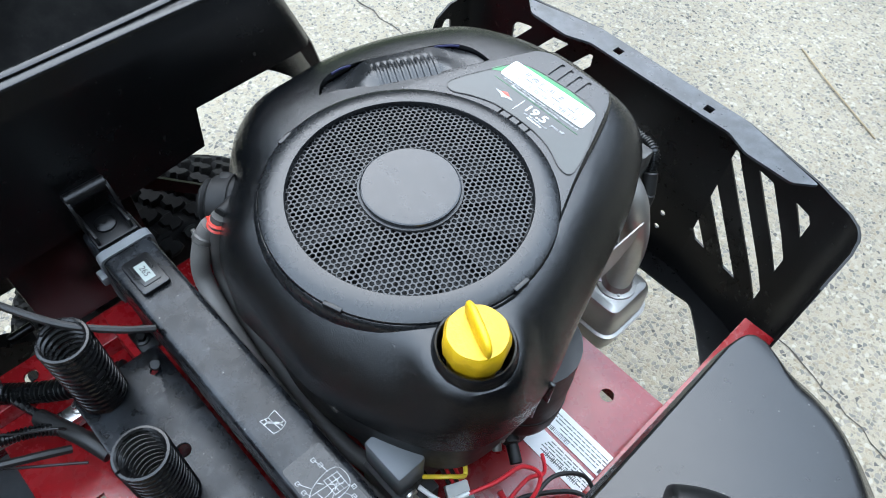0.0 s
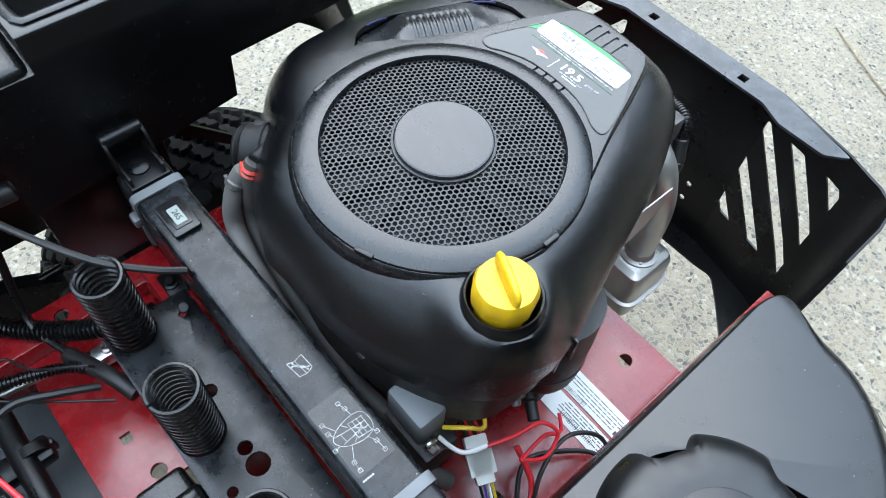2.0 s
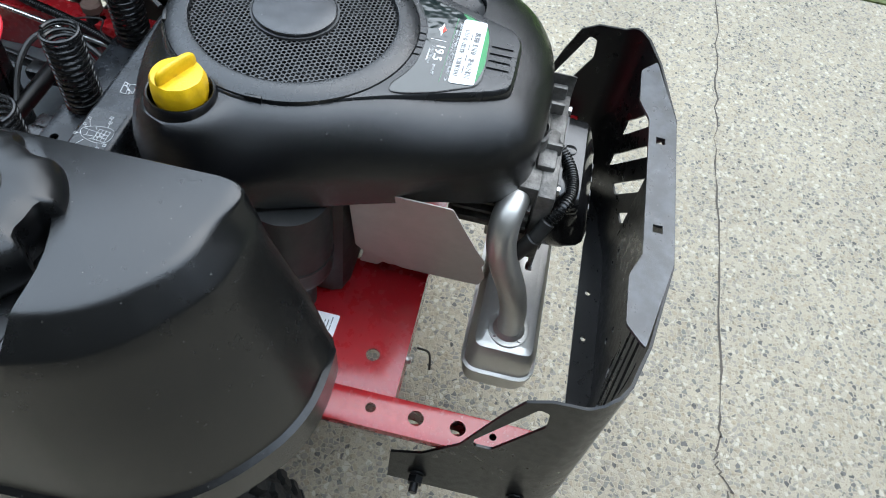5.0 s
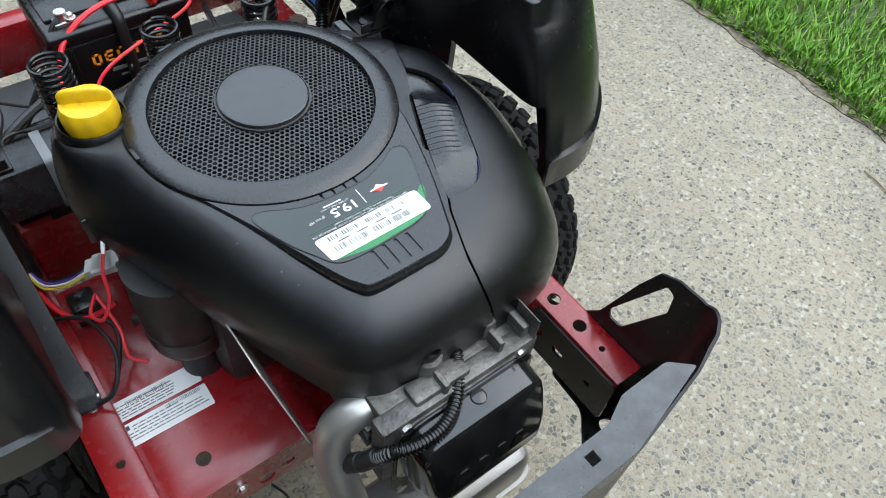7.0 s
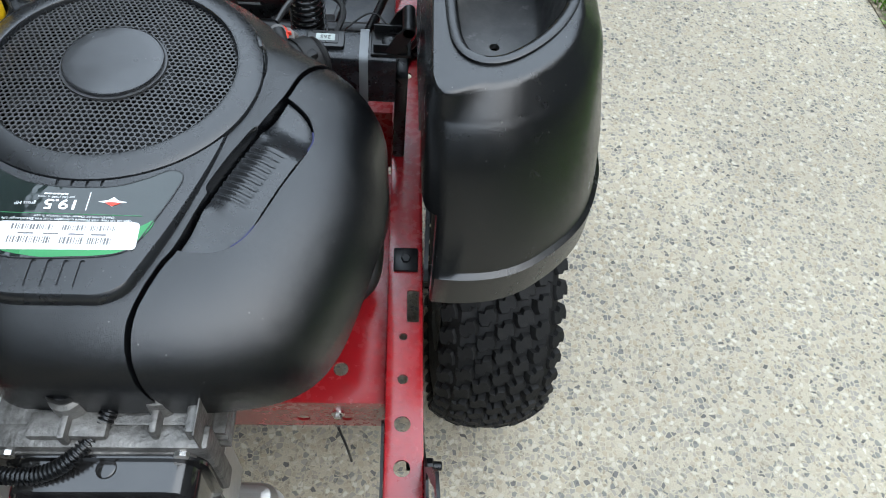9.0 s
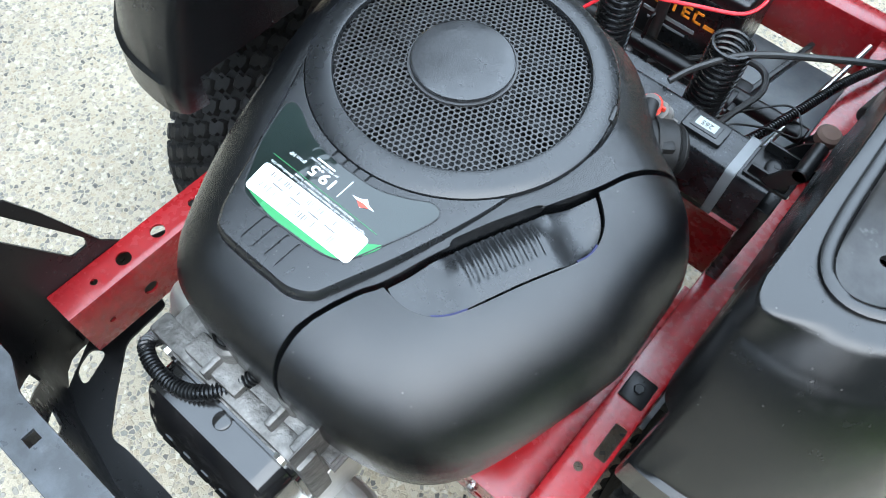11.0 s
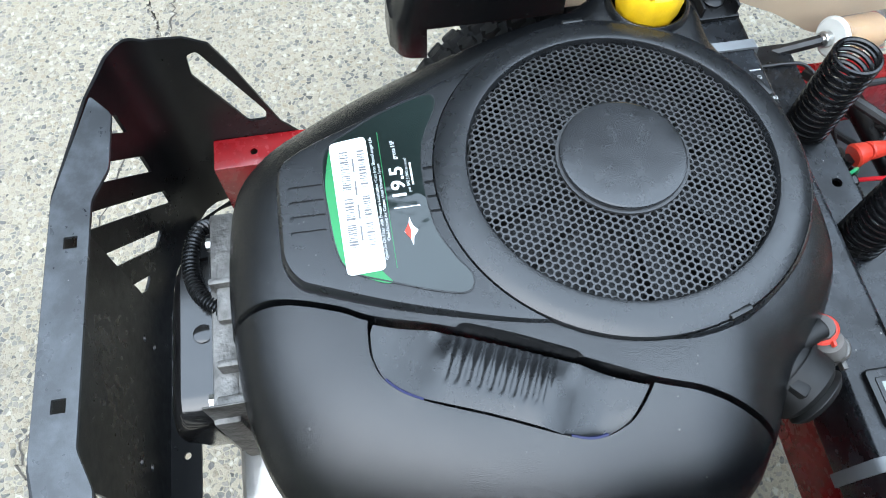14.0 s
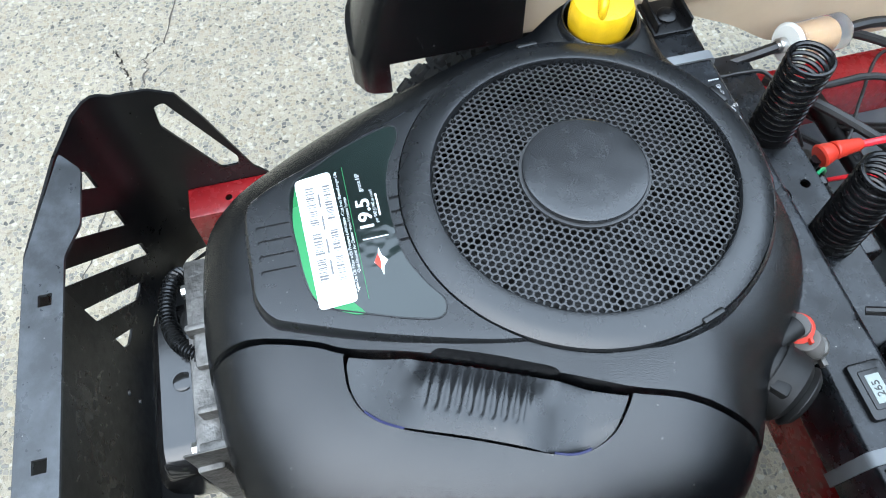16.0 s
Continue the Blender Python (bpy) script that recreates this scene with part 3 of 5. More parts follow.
low = [(-.285, -.345), (-.25, -.402), (-.215, -.412), (-.113, -.4315), (.113, -.4315), (.215, -.412), (.25, -.399), (.285, -.345), (.285, -.25), (.252, -.25), (.248, -.317), (.20, -.37), (.167, -.402), (.141, -.398),
       (-.141, -.398), (-.167, -.402), (-.20, -.37), (-.248, -.317), (-.252, -.25), (-.285, -.25)]
shelf = part("bottom_flange", prism(rounded(low, .01, 3), .330, .3335), POWDER, guard)
cut(shelf, [prism(circle(x, -.413, .004, 14), .3, .4) for x in (-.033, .047)] + [prism(rounded([(s * .255, -.34), (s * .274, -.35), (s * .264, -.38), (s * .238, -.385)], .012), .3, .4) for s in (-1, 1)])
s = 1
arm_plate = part("mount_arm", slab(rounded([(-.345, .365), (-.345, .450), (-.205, .450), (-.195, .43), (-.205, .365)], .006), "x", s * .2395, s * .2425), POWDER, guard)
cut(arm_plate, [slab(circle(y, .408, r, 18), "x", s * .23, s * .25) for y, r in ((-.255, .0095), (-.205 - .012, .0085), (-.31, .005))])
for s in (-1, 1):
    for y, z in ((-.225, .36), (-.345, .36)):
        part("guard_bolt", merge(bar((s * .27, y, z), (s * .312, y, z), .0055), turned([(.0115, -.001), (.0115, .001)], (s * .29, y, z), "X", 20), turned([(.0095, -.004), (.0095, .004), (.008, .005)], (s * .297, y, z), "X", 6)), POWDER, guard, "black hex bolt")

# ---- rear wheels ----
def wheel_at(x):
    cy, cz, W = .118, .234, .076
    w = part("rear_wheel", turned([(.112, -.07), (.118, -.075), (.112, -.05), (.06, -.03), (.02, -.03), (.02, .03), (.06, .03), (.112, .05), (.118, .075), (.112, .07)], (x, cy, cz), "X", 40), POWDER, chassis,
             "rear drive wheel with a knobbly turf tyre")
    prof = [(.11, -W * .72), (.135, -W * .95), (.175, -W * 1.02), (.209, -W * .93), (.221, -W * .75), (.224, 0), (.221, W * .75), (.209, W * .93), (.175, W * 1.02), (.135, W * .95), (.11, W * .72)]
    part("tyre", turned(prof, (x, cy, cz), "X", 64), TYRE, w)
    lugs = bmesh.new()
    rows, around = 7, 40
    rnd_ = random.Random(5)
    for k in range(around):
        for j in range(rows):
            a = 2 * math.pi * (k + (.5 if j % 2 else 0)) / around
            u = (j - (rows - 1) / 2) / ((rows - 1) / 2)
            rad = .2235 - .018 * abs(u) ** 3
            m = (Matrix.Translation((x, cy, cz)) @ Matrix.Rotation(a, 4, "X") @ Matrix.Translation((u * W * .93, 0, rad + .003))
                 @ Matrix.Rotation(u * .6, 4, "Y") @ Matrix.Rotation(rnd_.uniform(-.06, .06), 4, "Z"))
            lug = [(-1, -.35), (-.65, -1), (.15, -.9), (.35, -.4), (1, -.5), (1, .35), (.65, 1), (-.15, .9), (-.35, .4), (-1, .5)]
            vs = [lugs.verts.new(m @ Vector((px_ * e * .0125, py_ * e * .0135, h))) for h, e in ((-.007, 1.08), (.0045, .98), (.0068, .86)) for px_, py_ in lug]
            lugs.faces.new(vs[20:])
            for q in (0, 10):
                for i in range(10):
                    lugs.faces.new((vs[q + i], vs[q + (i + 1) % 10], vs[q + 10 + (i + 1) % 10], vs[q + 10 + i]))
    bmesh.ops.recalc_face_normals(lugs, faces=lugs.faces)
    part("tread", lugs, TYRE, w, angle=30)
    part("hub", turned([(.03, -.05), (.03, .05)], (x, cy, cz), "X", 20), POWDER, w)
    return w


wheel_at(.396)
wheel_at(-.396)
axle = part("axle", bar((-.34, .118, .234), (.34, .118, .234), .018), POWDER, chassis)
for s in (-1, 1):
    part("drive_motor", box(s * .24 - .03, s * .24 + .03, .05, .16, .18, .38, .012), POWDER, chassis, "black hydrostatic drive unit")

# ---- fenders ----


def fender(s, name, label, TOP=.795, edge=.2, inner=.270):
    """Hollow moulded fender on the side s, rounded at the back."""
    f = thing(name, (s * .36, .2, .6), label, "fender")
    bend = [(inner, -.040), (inner + .003, -.054), (inner + .010, -.063), (inner + .021, -.0665), (.318, -.0665), (.345, -.06), (.372, -.044), (.398, -.022), (.418, .004), (.432, .04), (.438, .08), (.44, .2)]
    plan = [(inner, .80)] + spline(bend, 34, closed=False) + [(.44, .80)]
    ring_ = []
    for i in range(len(plan) - 1):
        ring_.append(plan[i])
        if i in (0, len(plan) - 2):
            ring_ += [(plan[i][0], plan[i][1] + (plan[i + 1][1] - plan[i][1]) * k / 6) for k in range(1, 6)]
    ring_.append(plan[-1])
    low_ = [(x + (0 if x < .285 else (x - .285) * .22), y - (.062 if y < .3 else 0) * max(0, min(1, (.25 - y) / .3)) * (1 if x > .285 else .95)) for x, y in ring_]

    def at(t, off=0.0, edge=1.0):
        pts = [(a[0] + (b[0] - a[0]) * t, a[1] + (b[1] - a[1]) * t) for a, b in zip(ring_, low_)]
        out = []
        for x, y in pts:
            d = Vector((.36 - x, max(y, .06) - y)).normalized() * off * (edge + (1 - edge) * max(0, min(1, (x - inner - .006) / .03)))
            out.append((x + d.x, y + d.y))
        return out

    rings = []
    for t, off, z in ((1.0, .004, .575), (1.0, 0, .578), (.97, 0, .618), (.95, .0045, .622), (.7, .003, .675), (.4, .002, .72), (.1, 0, .762), (.02, .0005, TOP - .027), (0, .0015, TOP - .024), (0, .0045, TOP - .0205), (0, .0190, TOP - .0055), (0, .0215, TOP - .0028), (0, .026, TOP - .0008), (0, .032, TOP)):
        rings.append([(s * x, y, z) for x, y in at(t, off, edge)])
    shell = part("shell", loft(rings), FENDER, f)
    hollow = [[(s * x, y, z) for x, y in at(t, .010)] for t, z in ((1, .5), (1, .578), (.95, .62), (.5, .69))]
    cut(shell, [loft(hollow)])
    return f, shell


right, shell_r = fender(1, "storage_fender", "black moulded fender with an open storage bin")
bin_rim = [(.303, -.002), (.318, -.014), (.34, -.008), (.369, .017), (.392, .05), (.404, .085), (.409, .15), (.409, .19), (.40, .211), (.35, .215), (.30, .214), (.294, .20), (.295, .1), (.297, .03)]
rim = spline(bin_rim, 60)
tub = loft([[(x, y, .7) for x, y in inset(rim, .002)], [(x, y, .703) for x, y in inset(rim, .001)], [(x, y, .77) for x, y in inset(rim, -.0015)], [(x, y, .785) for x, y in inset(rim, -.001)],
            [(x, y, .792) for x, y in inset(rim, -.0025)], [(x, y, .81) for x, y in inset(rim, -.005)]])
cut(shell_r, [tub, slab([(-.3, .4), (.052, .4), (.056, .62), (.052, .683), (-.3, .69)], "x", .2, .284), slab([(.05, .4), (1, .4), (1, .50), (.5, .54), (.37, .596), (.118, .622), (.05, .63)], "x", .2, .292),
              prism(circle(.345, .100, .0055, 16), .66, .72), slab(rounded([(.42, .62), (.5, .60), (.5, .66), (.455, .665)], .01), "x", .2, .36)])
lip_ = [(-.010, .7945), (-.0095, .7975), (-.006, .7995), (-.002, .799), (.001, .796), (.0018, .79)]
part("bin_lip", loft([[(x, y, z) for x, y in inset(rim, o)] for o, z in lip_], False, False), FENDER, right, "rounded rim round the bin")
hollow_ = ((-.0012, .790), (.0005, .785), (.003, .765), (.0055, .742), (.008, .728), (.0105, .720), (.0135, .7148))
liner = [[(x, y, z) for x, y in inset(rim, o)] for o, z in hollow_]
drain = [(.345 + .0055 * math.cos(a), .100 + .0055 * math.sin(a)) for a in [math.atan2(y - .1, x - .345) for x, y in rim]]
for t_, z in ((.06, .7122), (.16, .711), (.5, .7106), (1, .7105)):
    liner.append([(x + (u - x) * t_, y + (v - y) * t_, z) for (x, y, _), (u, v) in zip(liner[6], drain)])
liner.append([(u, v, .704) for u, v in drain])
part("bin_liner", loft(liner, False, False), BIN_DUST, right, "dusty scuffed inside of the storage bin", 60)
# guessed sheet, added so that the gap beside the wheel stays black
part("gap_sheet", box(.2855, .2895, .145, .288, .465, .602, .001), FENDER, right, "plain black sheet added to darken the gap beside the wheel")
# ahead of the bin the fender drops to a tilted control panel
cut(shell_r, [slab([(.2, .757), (.27, .7595), (.46, .7865), (.46, .9), (.2, .9)], "y", .2285, 1.2), slab([(.292, .3), (1.2, .3), (1.2, .735), (.31, .735), (.292, .70)], "x", .2, .292)])
screen_wall = part("inner_panel", slab([(.23, .60), (.245, .468), (.382, .470), (.473, .472), (.56, .456), (.639, .418), (.80, .418), (.80, .755), (.23, .755)], "x", .373, .377), FENDER, right)
cut(screen_wall, [slab([(.302, .599), (.305, .568), (.31, .563), (.356, .566)], "x", .36, .39)])
pm = plane_at((.345, .43, .7705), (1, 0, .142), (0, 1, 0))
panel_poly = rounded(rect(-.0735, .077, -.2005, .22), .012)
panel = part("control_panel", loft([[tuple(pm @ Vector((x, y, z))) for x, y in inset(panel_poly, o)] for o, z in ((0, -.016), (0, 0), (.001, .003), (.004, .006), (.008, .0075))]), SMOOTH_BLACK, right, "black control panel with a red border line")
pf = pm @ pose(0, 0, .0075)
part("panel_line", bars_at([(-.056, .058, -.184, -.1828), (-.056, -.0548, -.1828, .2), (.0568, .058, -.1828, .2)], pf, .0004), RED_PLASTIC, panel)
part("panel_seam", bars_at([(-.066, .07, -.1925, -.1912)], pf, .0004), RUBBER, panel)
for x_ in (-.043, .04):
    sm = pf @ pose(x_, -.162, 0)
    screw = merge(turned([(.008, 0), (.0075, .003), (.004, .005)]), turned([(.003, .005), (.003, .0055)], n=6))
    bmesh.ops.transform(screw, matrix=sm, verts=screw.verts)
    part("panel_screw", screw, STEEL, panel)
knob = thing("choke_knob", (.333, .29, .776), "yellow plastic pull knob on the control panel", "knob")
kz = .7775
part("stem", turned([(.013, kz), (.0145, kz + .022), (.0155, kz + .028)], (.333, .285, 0)), YELLOW, knob)
part("cap", turned([(.019, kz + .026), (.0205, kz + .029), (.0205, kz + .038), (.019, kz + .041), (.01, kz + .042)], (.333, .285, 0)), YELLOW, knob)
part("plinth", sheet(rounded(rect(-.033, .006, -.165, -.125), .004), pf, .0025), SMOOTH_BLACK, knob)
lk = turned([(.016, 0), (.017, .02), (.013, .026)])
bmesh.ops.transform(lk, matrix=pf @ pose(.02, -.06, 0), verts=lk.verts)
part("lever_knob", lk, SMOOTH_BLACK, panel)

tag_m = plane_at((.261, .315, .776), (-.04, -.02, -.034), (.019, -.027, 0))
tag = thing("key_tag", (.261, .315, .77), "clear plastic key tag with red and white insert", "key tag")
part("tag_body", sheet(rounded(rect(-.034, .034, -.018, .018), .004), tag_m, .003), CLEAR, tag)
part("red_insert", sheet(rect(-.03, .0, -.015, .015), tag_m @ pose(0, 0, .0031), .0004), RED_PLASTIC, tag)
part("white_insert", sheet(rect(.0, .03, -.015, .015), tag_m @ pose(0, 0, .0031), .0004), WHITE, tag)
for words, x, size, ink in (("I DO", -.0255, .0095, INK), ("NOT", -.0155, .0095, INK), ("DISCRIMINATE", -.006, .0044, INK), ("I HATE", .0075, .009, INK), ("EVERYONE", .0185, .0062, INK)):
    writing(words, size, tag_m @ pose(x, 0, .0037, 0, 0, 90), ink, tag)
part("key_ring", tube([(.287, .327, .797), (.284, .338, .80), (.296, .346, .80), (.304, .336, .799), (.29, .327, .797)], .001, 6, 40), STEEL, tag)
part("key", box(.296, .318, .335, .345, .785, .80, .001), STEEL, tag, "steel ignition key")

left, shell_l = fender(-1, "tank_fender", "black moulded fender over the beige fuel tank", .81, .2, .264)
pocket = loft([[(x, y, .784) for x, y in rounded([(-.6, .045), (-.36, .045), (-.30, .075), (-.283, .11), (-.30, .145), (-.36, .178), (-.6, .178)], .03)],
               [(x, y, .84) for x, y in rounded([(-.6, .038), (-.36, .038), (-.293, .07), (-.275, .11), (-.293, .15), (-.36, .185), (-.6, .185)], .03)]])
bmesh.ops.rotate(pocket, cent=(-.35, .11, .78), matrix=Matrix.Rotation(radians(-1.5), 3, "Y"), verts=pocket.verts)
cut(shell_l, [pocket, slab([(-.092, .4), (.9, .4), (.9, .616), (-.092, .616)], "x", -.292, -.2), slab([(-.3, .4), (.0, .4), (0, .571), (-.3, .571)], "x", -.292, -.2), slab(rounded([(.047, .5), (1.2, .5), (1.2, .688), (.047, .688)], .008), "x", -.30, -.2)])
part("legend_panel", sheet(rounded(rect(-.058, .058, -.011, .011), .003), plane_at((-.412, .111, .7824), (0, -1, 0), (1, 0, .026)), .0008), SMOOTH_BLACK, left)
lm = plane_at((-.412, .111, .7833), (0, -1, 0), (1, 0, .026))
icons = [(-.05, -.03, -.006, -.005), (-.05, -.03, .004, .005), (-.05, -.049, -.006, .005), (-.031, -.03, -.006, .005), (-.0405, -.0395, -.006, .009), (-.018, .012, -.007, -.006), (-.018, -.017, -.007, .004),
         (.026, .027, -.004, .006), (.032, .05, -.007, -.006), (.032, .033, -.007, .005), (.049, .05, -.007, .005), (.032, .05, .004, .005), (.038, .044, -.003, .002)]
part("icons", bars_at(icons, lm, .0006), SMOOTH_BLACK, left)
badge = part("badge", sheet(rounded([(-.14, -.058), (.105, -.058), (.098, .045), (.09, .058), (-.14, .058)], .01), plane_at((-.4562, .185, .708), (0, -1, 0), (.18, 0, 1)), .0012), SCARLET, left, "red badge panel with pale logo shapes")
bm_ = plane_at((-.4562, .185, .708), (0, -1, 0), (.18, 0, 1)) @ pose(0, 0, .0014)
part("logo", merge(bars_at([(-.085, -.04, .012, .019), (-.068, -.056, -.018, .012), (-.074, -.05, -.02, -.015), (.0, .012, -.02, .018), (.012, .028, .010, .018), (.012, .028, -.003, .004), (.024, .034, -.02, .0)], bm_, .0006),
                   *[loft([[tuple(bm_ @ Vector((cx + rx * k * math.cos(a), cy_ + ry * k2 * math.sin(a), z))) for a in [2 * math.pi * i / 28 for i in range(28)]]
                           for k, k2, z in ((1, 1, 0), (1, 1, .0006), (.42, .72, .0006), (.42, .72, 0))], False, False) for cx, cy_, rx, ry in ((-.02, 0, .018, .02), (.055, 0, .02, .02))]), WHITE, badge)

tank = thing("fuel_tank", (-.33, .2, .5), "beige plastic fuel tank with a large black ribbed cap", "fuel tank")
n = 192


def scoop(i):
    t = max(0.0, min(1.0, (math.cos(5 * (2 * math.pi * i / n) + 2.09) + .05) / .8))
    return t * t * (3 - 2 * t)


body = []
for r, z, dent in ((.050, .777, 0), (.058, .780, .6), (.064, .785, 1), (.0665, .795, 1), (.0672, .808, 1), (.0664, .814, 1), (.0640, .8205, .8), (.0585, .826, .35), (.049, .8300, .03), (.036, .8315, 0)):
    body.append([((r - .0135 * dent * scoop(i)) * math.cos(2 * math.pi * i / n) - .344,
                  (r - .0135 * dent * scoop(i)) * math.sin(2 * math.pi * i / n) + .113, z) for i in range(n)])
cap = part("cap", loft(body), SMOOTH_BLACK, tank, "large black ribbed fuel cap with white fuel warning")
part("seal", turned([(.045, .75), (.052, .772), (.052, .780)], (-.344, .111, 0)), BEIGE, tank, "beige seal ring under the cap")
part("disc", turned([(.0335, .831), (.0335, .8325), (.033, .8328)], (-.346, .114, 0), n=48), SMOOTH_BLACK, cap)


def hoop(x, y, z, r0, r1, h=.0006, k=48):
    return loft([[(x + r * math.cos(2 * math.pi * i / k), y + r * math.sin(2 * math.pi * i / k), zz) for i in range(k)] for r, zz in ((r0, z), (r0, z + h), (r1, z + h), (r1, z))], False, False)


part("ring_mark", hoop(-.345, .1145, .8327, .0248, .0222), WHITE, cap)
cm = plane_at((-.345, .1145, .8328), (-1, 0, 0), (0, -1, 0)) @ Matrix.Diagonal((.84, .84, 1, 1))
part("slash_mark", sheet(rect(-.0275, .0275, -.0012, .0012), cm @ pose(0, 0, 0, 0, 0, -47), .0006), WHITE, cap)
writing("E15", .0115, cm @ pose(0, .0155, .0001), WHITE, cap, bold=.0002)
writing("E85", .0115, cm @ pose(0, -.0165, .0001), WHITE, cap, bold=.0002)
part("pump_mark", bars_at([(-.007, .006, -.0065, -.0052), (-.007, .006, .003, .0043), (-.007, -.0058, -.0065, .0043), (.0048, .006, -.0065, .0043), (-.0015, -.0004, -.0052, .003), (-.004, .003, .0062, .0074), (.003, .0042, .0043, .0074)], cm, .0005), WHITE, cap)

part("tank_body", box(-.35, -.284, -.088, .60, .597, .6875, .010, 3), BEIGE, tank)
lobe = slab(rounded([(.18, .625), (.262, .572), (.312, .548), (.37, .51), (.45, .485), (.62, .485), (.65, .625)], .012), "x", -.36, -.29)
part("tank_lobe", lobe, BEIGE, tank, "lower front of the beige tank")
part("tank_seam", box(-.352, -.282, .052, .602, .648, .653, .002), BEIGE, tank)

# ---- engine ----
engine = thing("engine", (0, 0, .44), "black single-cylinder mower engine with a vented plastic cover", "engine")
OUTLINE = [(.03, .15), (-.05, .152), (-.125, .128), (-.168, .098), (-.186, .06), (-.184, .015), (-.163, -.045), (-.142, -.105), (-.121, -.165), (-.097, -.215),
           (-.072, -.252), (-.035, -.272), (.05, -.276), (.13, -.268), (.185, -.24), (.218, -.175), (.240, -.09), (.240, -.03), (.236, .012), (.218, .046), (.193, .069), (.162, .089), (.124, .122), (.084, .145)]
N = 160
plan = spline(OUTLINE, N)


def smooth(a, b, v):
    t = max(0.0, min(1.0, (v - a) / (b - a)))
    return t * t * (3 - 2 * t)


def drawn_in(ring_, d):
    """A ring drawn in towards the middle line of the cover."""
    out = []
    for i, (x, y) in enumerate(ring_):
        w = d[i] if isinstance(d, list) else d
        v = Vector((.02 - x, max(-.13, min(.0, y)) - y))
        v = v.normalized() * w
        out.append((x + v.x, y + v.y))
    return out


def dome(drop=0.0):
    """The moulded cover: walls, a rounded shoulder that widens to the right, a nearly flat top."""
    wide = [.046 + .052 * smooth(.02, .2, x) + .016 * smooth(-.12, -.27, y) for x, y in plan]
    tall = [.055 + .040 * smooth(.02, .2, x) for x, y in plan]
    foot = [.675 - .10 * smooth(-.16, .12, y) * smooth(-.05, .2, x) - .02 * smooth(-.02, .13, y) * (1 - smooth(-.05, .2, x)) + .004 * smooth(.0, -.16, y) * smooth(.0, -.12, x)
            - .028 * smooth(-.12, -.22, y) * smooth(-.14, -.04, x) - .02 * smooth(.05, .2, x) * smooth(.1, -.1, y)
            - .034 * smooth(.05, -.03, y) * smooth(-.02, -.09, x) for x, y in plan]
    # the wall on the exhaust side is drawn in towards its foot
    tuck = [.006 * smooth(.05, -.03, y) * smooth(-.04, -.11, x) for x, y in plan]
    full = [1.15 - .25 * smooth(-.06, .12, x) for x, y in plan]
    slant = [.011 * smooth(.03, -.12, x) * smooth(-.06, .04, y) for x, y in plan]
    top = .742 - drop
    rings = [[(x, y, f) for (x, y), f in zip(drawn_in(plan, [.004 + w for w in tuck]), foot)], [(x, y, f + .003) for (x, y), f in zip(drawn_in(plan, tuck), foot)]]
    for a in range(0, 91, 9):
        c, s_ = math.cos(radians(a)), math.sin(radians(a))
        ring_ = drawn_in(plan, [w * (1 - c ** e) + b * min(1, a / 54) for w, e, b in zip(wide, full, slant)])
        rings.append([(x, y, max(f + .004 + a * 1e-5, top - h * (1 - s_ ** e))) for (x, y), h, f, e in zip(ring_, tall, foot, full)])
    core = drawn_in(plan, [w + b for w, b in zip(wide, slant)])
    for k in (.75, .5, .25):
        rings.append([(.01 + (x - .01) * k, -.07 + (y + .07) * k, top + .001 * (1 - k)) for x, y in core])
    for k_, ring_ in enumerate(rings):
        lift = [.0055 * min(1, k_ / 12) ** 1.5 * (1 - smooth(.135, .19, math.hypot(p[0], p[1]))) for p in ring_]
        rings[k_] = [(p[0], p[1], p[2] + a) for p, a in zip(ring_, lift)]
        # the shoulder rises to the rim of the filler neck
        boss = [(1 - smooth(.033, .058, math.hypot(p[0] + .138, p[1] - .061))) * smooth(.655, .70, p[2]) for p in rings[k_]]
        rings[k_] = [(p[0], p[1], p[2] + .88 * w * max(0, .748 - p[2])) for p, w in zip(rings[k_], boss)]
    return loft(rings)


SEAM = [(.045, -.34), (.055, -.254), (.071, -.201), (.082, -.179), (.097, -.134), (.128, -.062), (.147, -.022), (.159, .012), (.179, .048), (.23, .13)]


def seam_area(off):
    """The block to the right of the seam, which leans outwards down the back wall."""
    line = spline(SEAM, 40, closed=False)
    poly = [(x + off, y - off * .4) for x, y in line] + [(.4, .13), (.4, -.34)]
    return loft([[(x + lean * smooth(-.17, -.25, y) * (1 if i < 40 else 0), y, z) for i, (x, y) in enumerate(poly)] for lean, z in ((.062, .5), (0, .735), (0, .9))])


cover = part("blower_cover", dome(), COVER, engine, "grained black plastic blower cover")
filter_cover = part("air_filter_cover", dome(.003), COVER, engine, "grained black plastic air filter cover")
D = spline([(.0825, -.1812), (.094, -.1822), (.107, -.1815), (.122, -.1745), (.135, -.157), (.152, -.1165), (.1695, -.0765), (.174, -.058), (.1685, -.0385), (.157, -.026), (.1455, -.0175)], 60, closed=False)
D += [(.126, -.064), (.0985, -.13)]
cut(filter_cover, [seam_area(.0013)], "INTERSECT")
cut(filter_cover, [prism(inset(D, -.0008), .715, .9)])
NECK = (-.138, .061)
platform = [(-.112, -.055), (-.083, -.122), (-.052, -.200), (-.040, -.222), (-.032, -.229), (-.015, -.231), (.02, -.231), (.039, -.230), (.054, -.222), (.062, -.208), (.084, -.152), (.104, -.086), (.113, -.03),
            (.128, -.003), (.127, .03), (.112, .065), (.08, .103), (.03, .127), (-.03, .127), (-.08, .103), (-.112, .065), (-.13, .01)]
plat = spline(platform, 132)


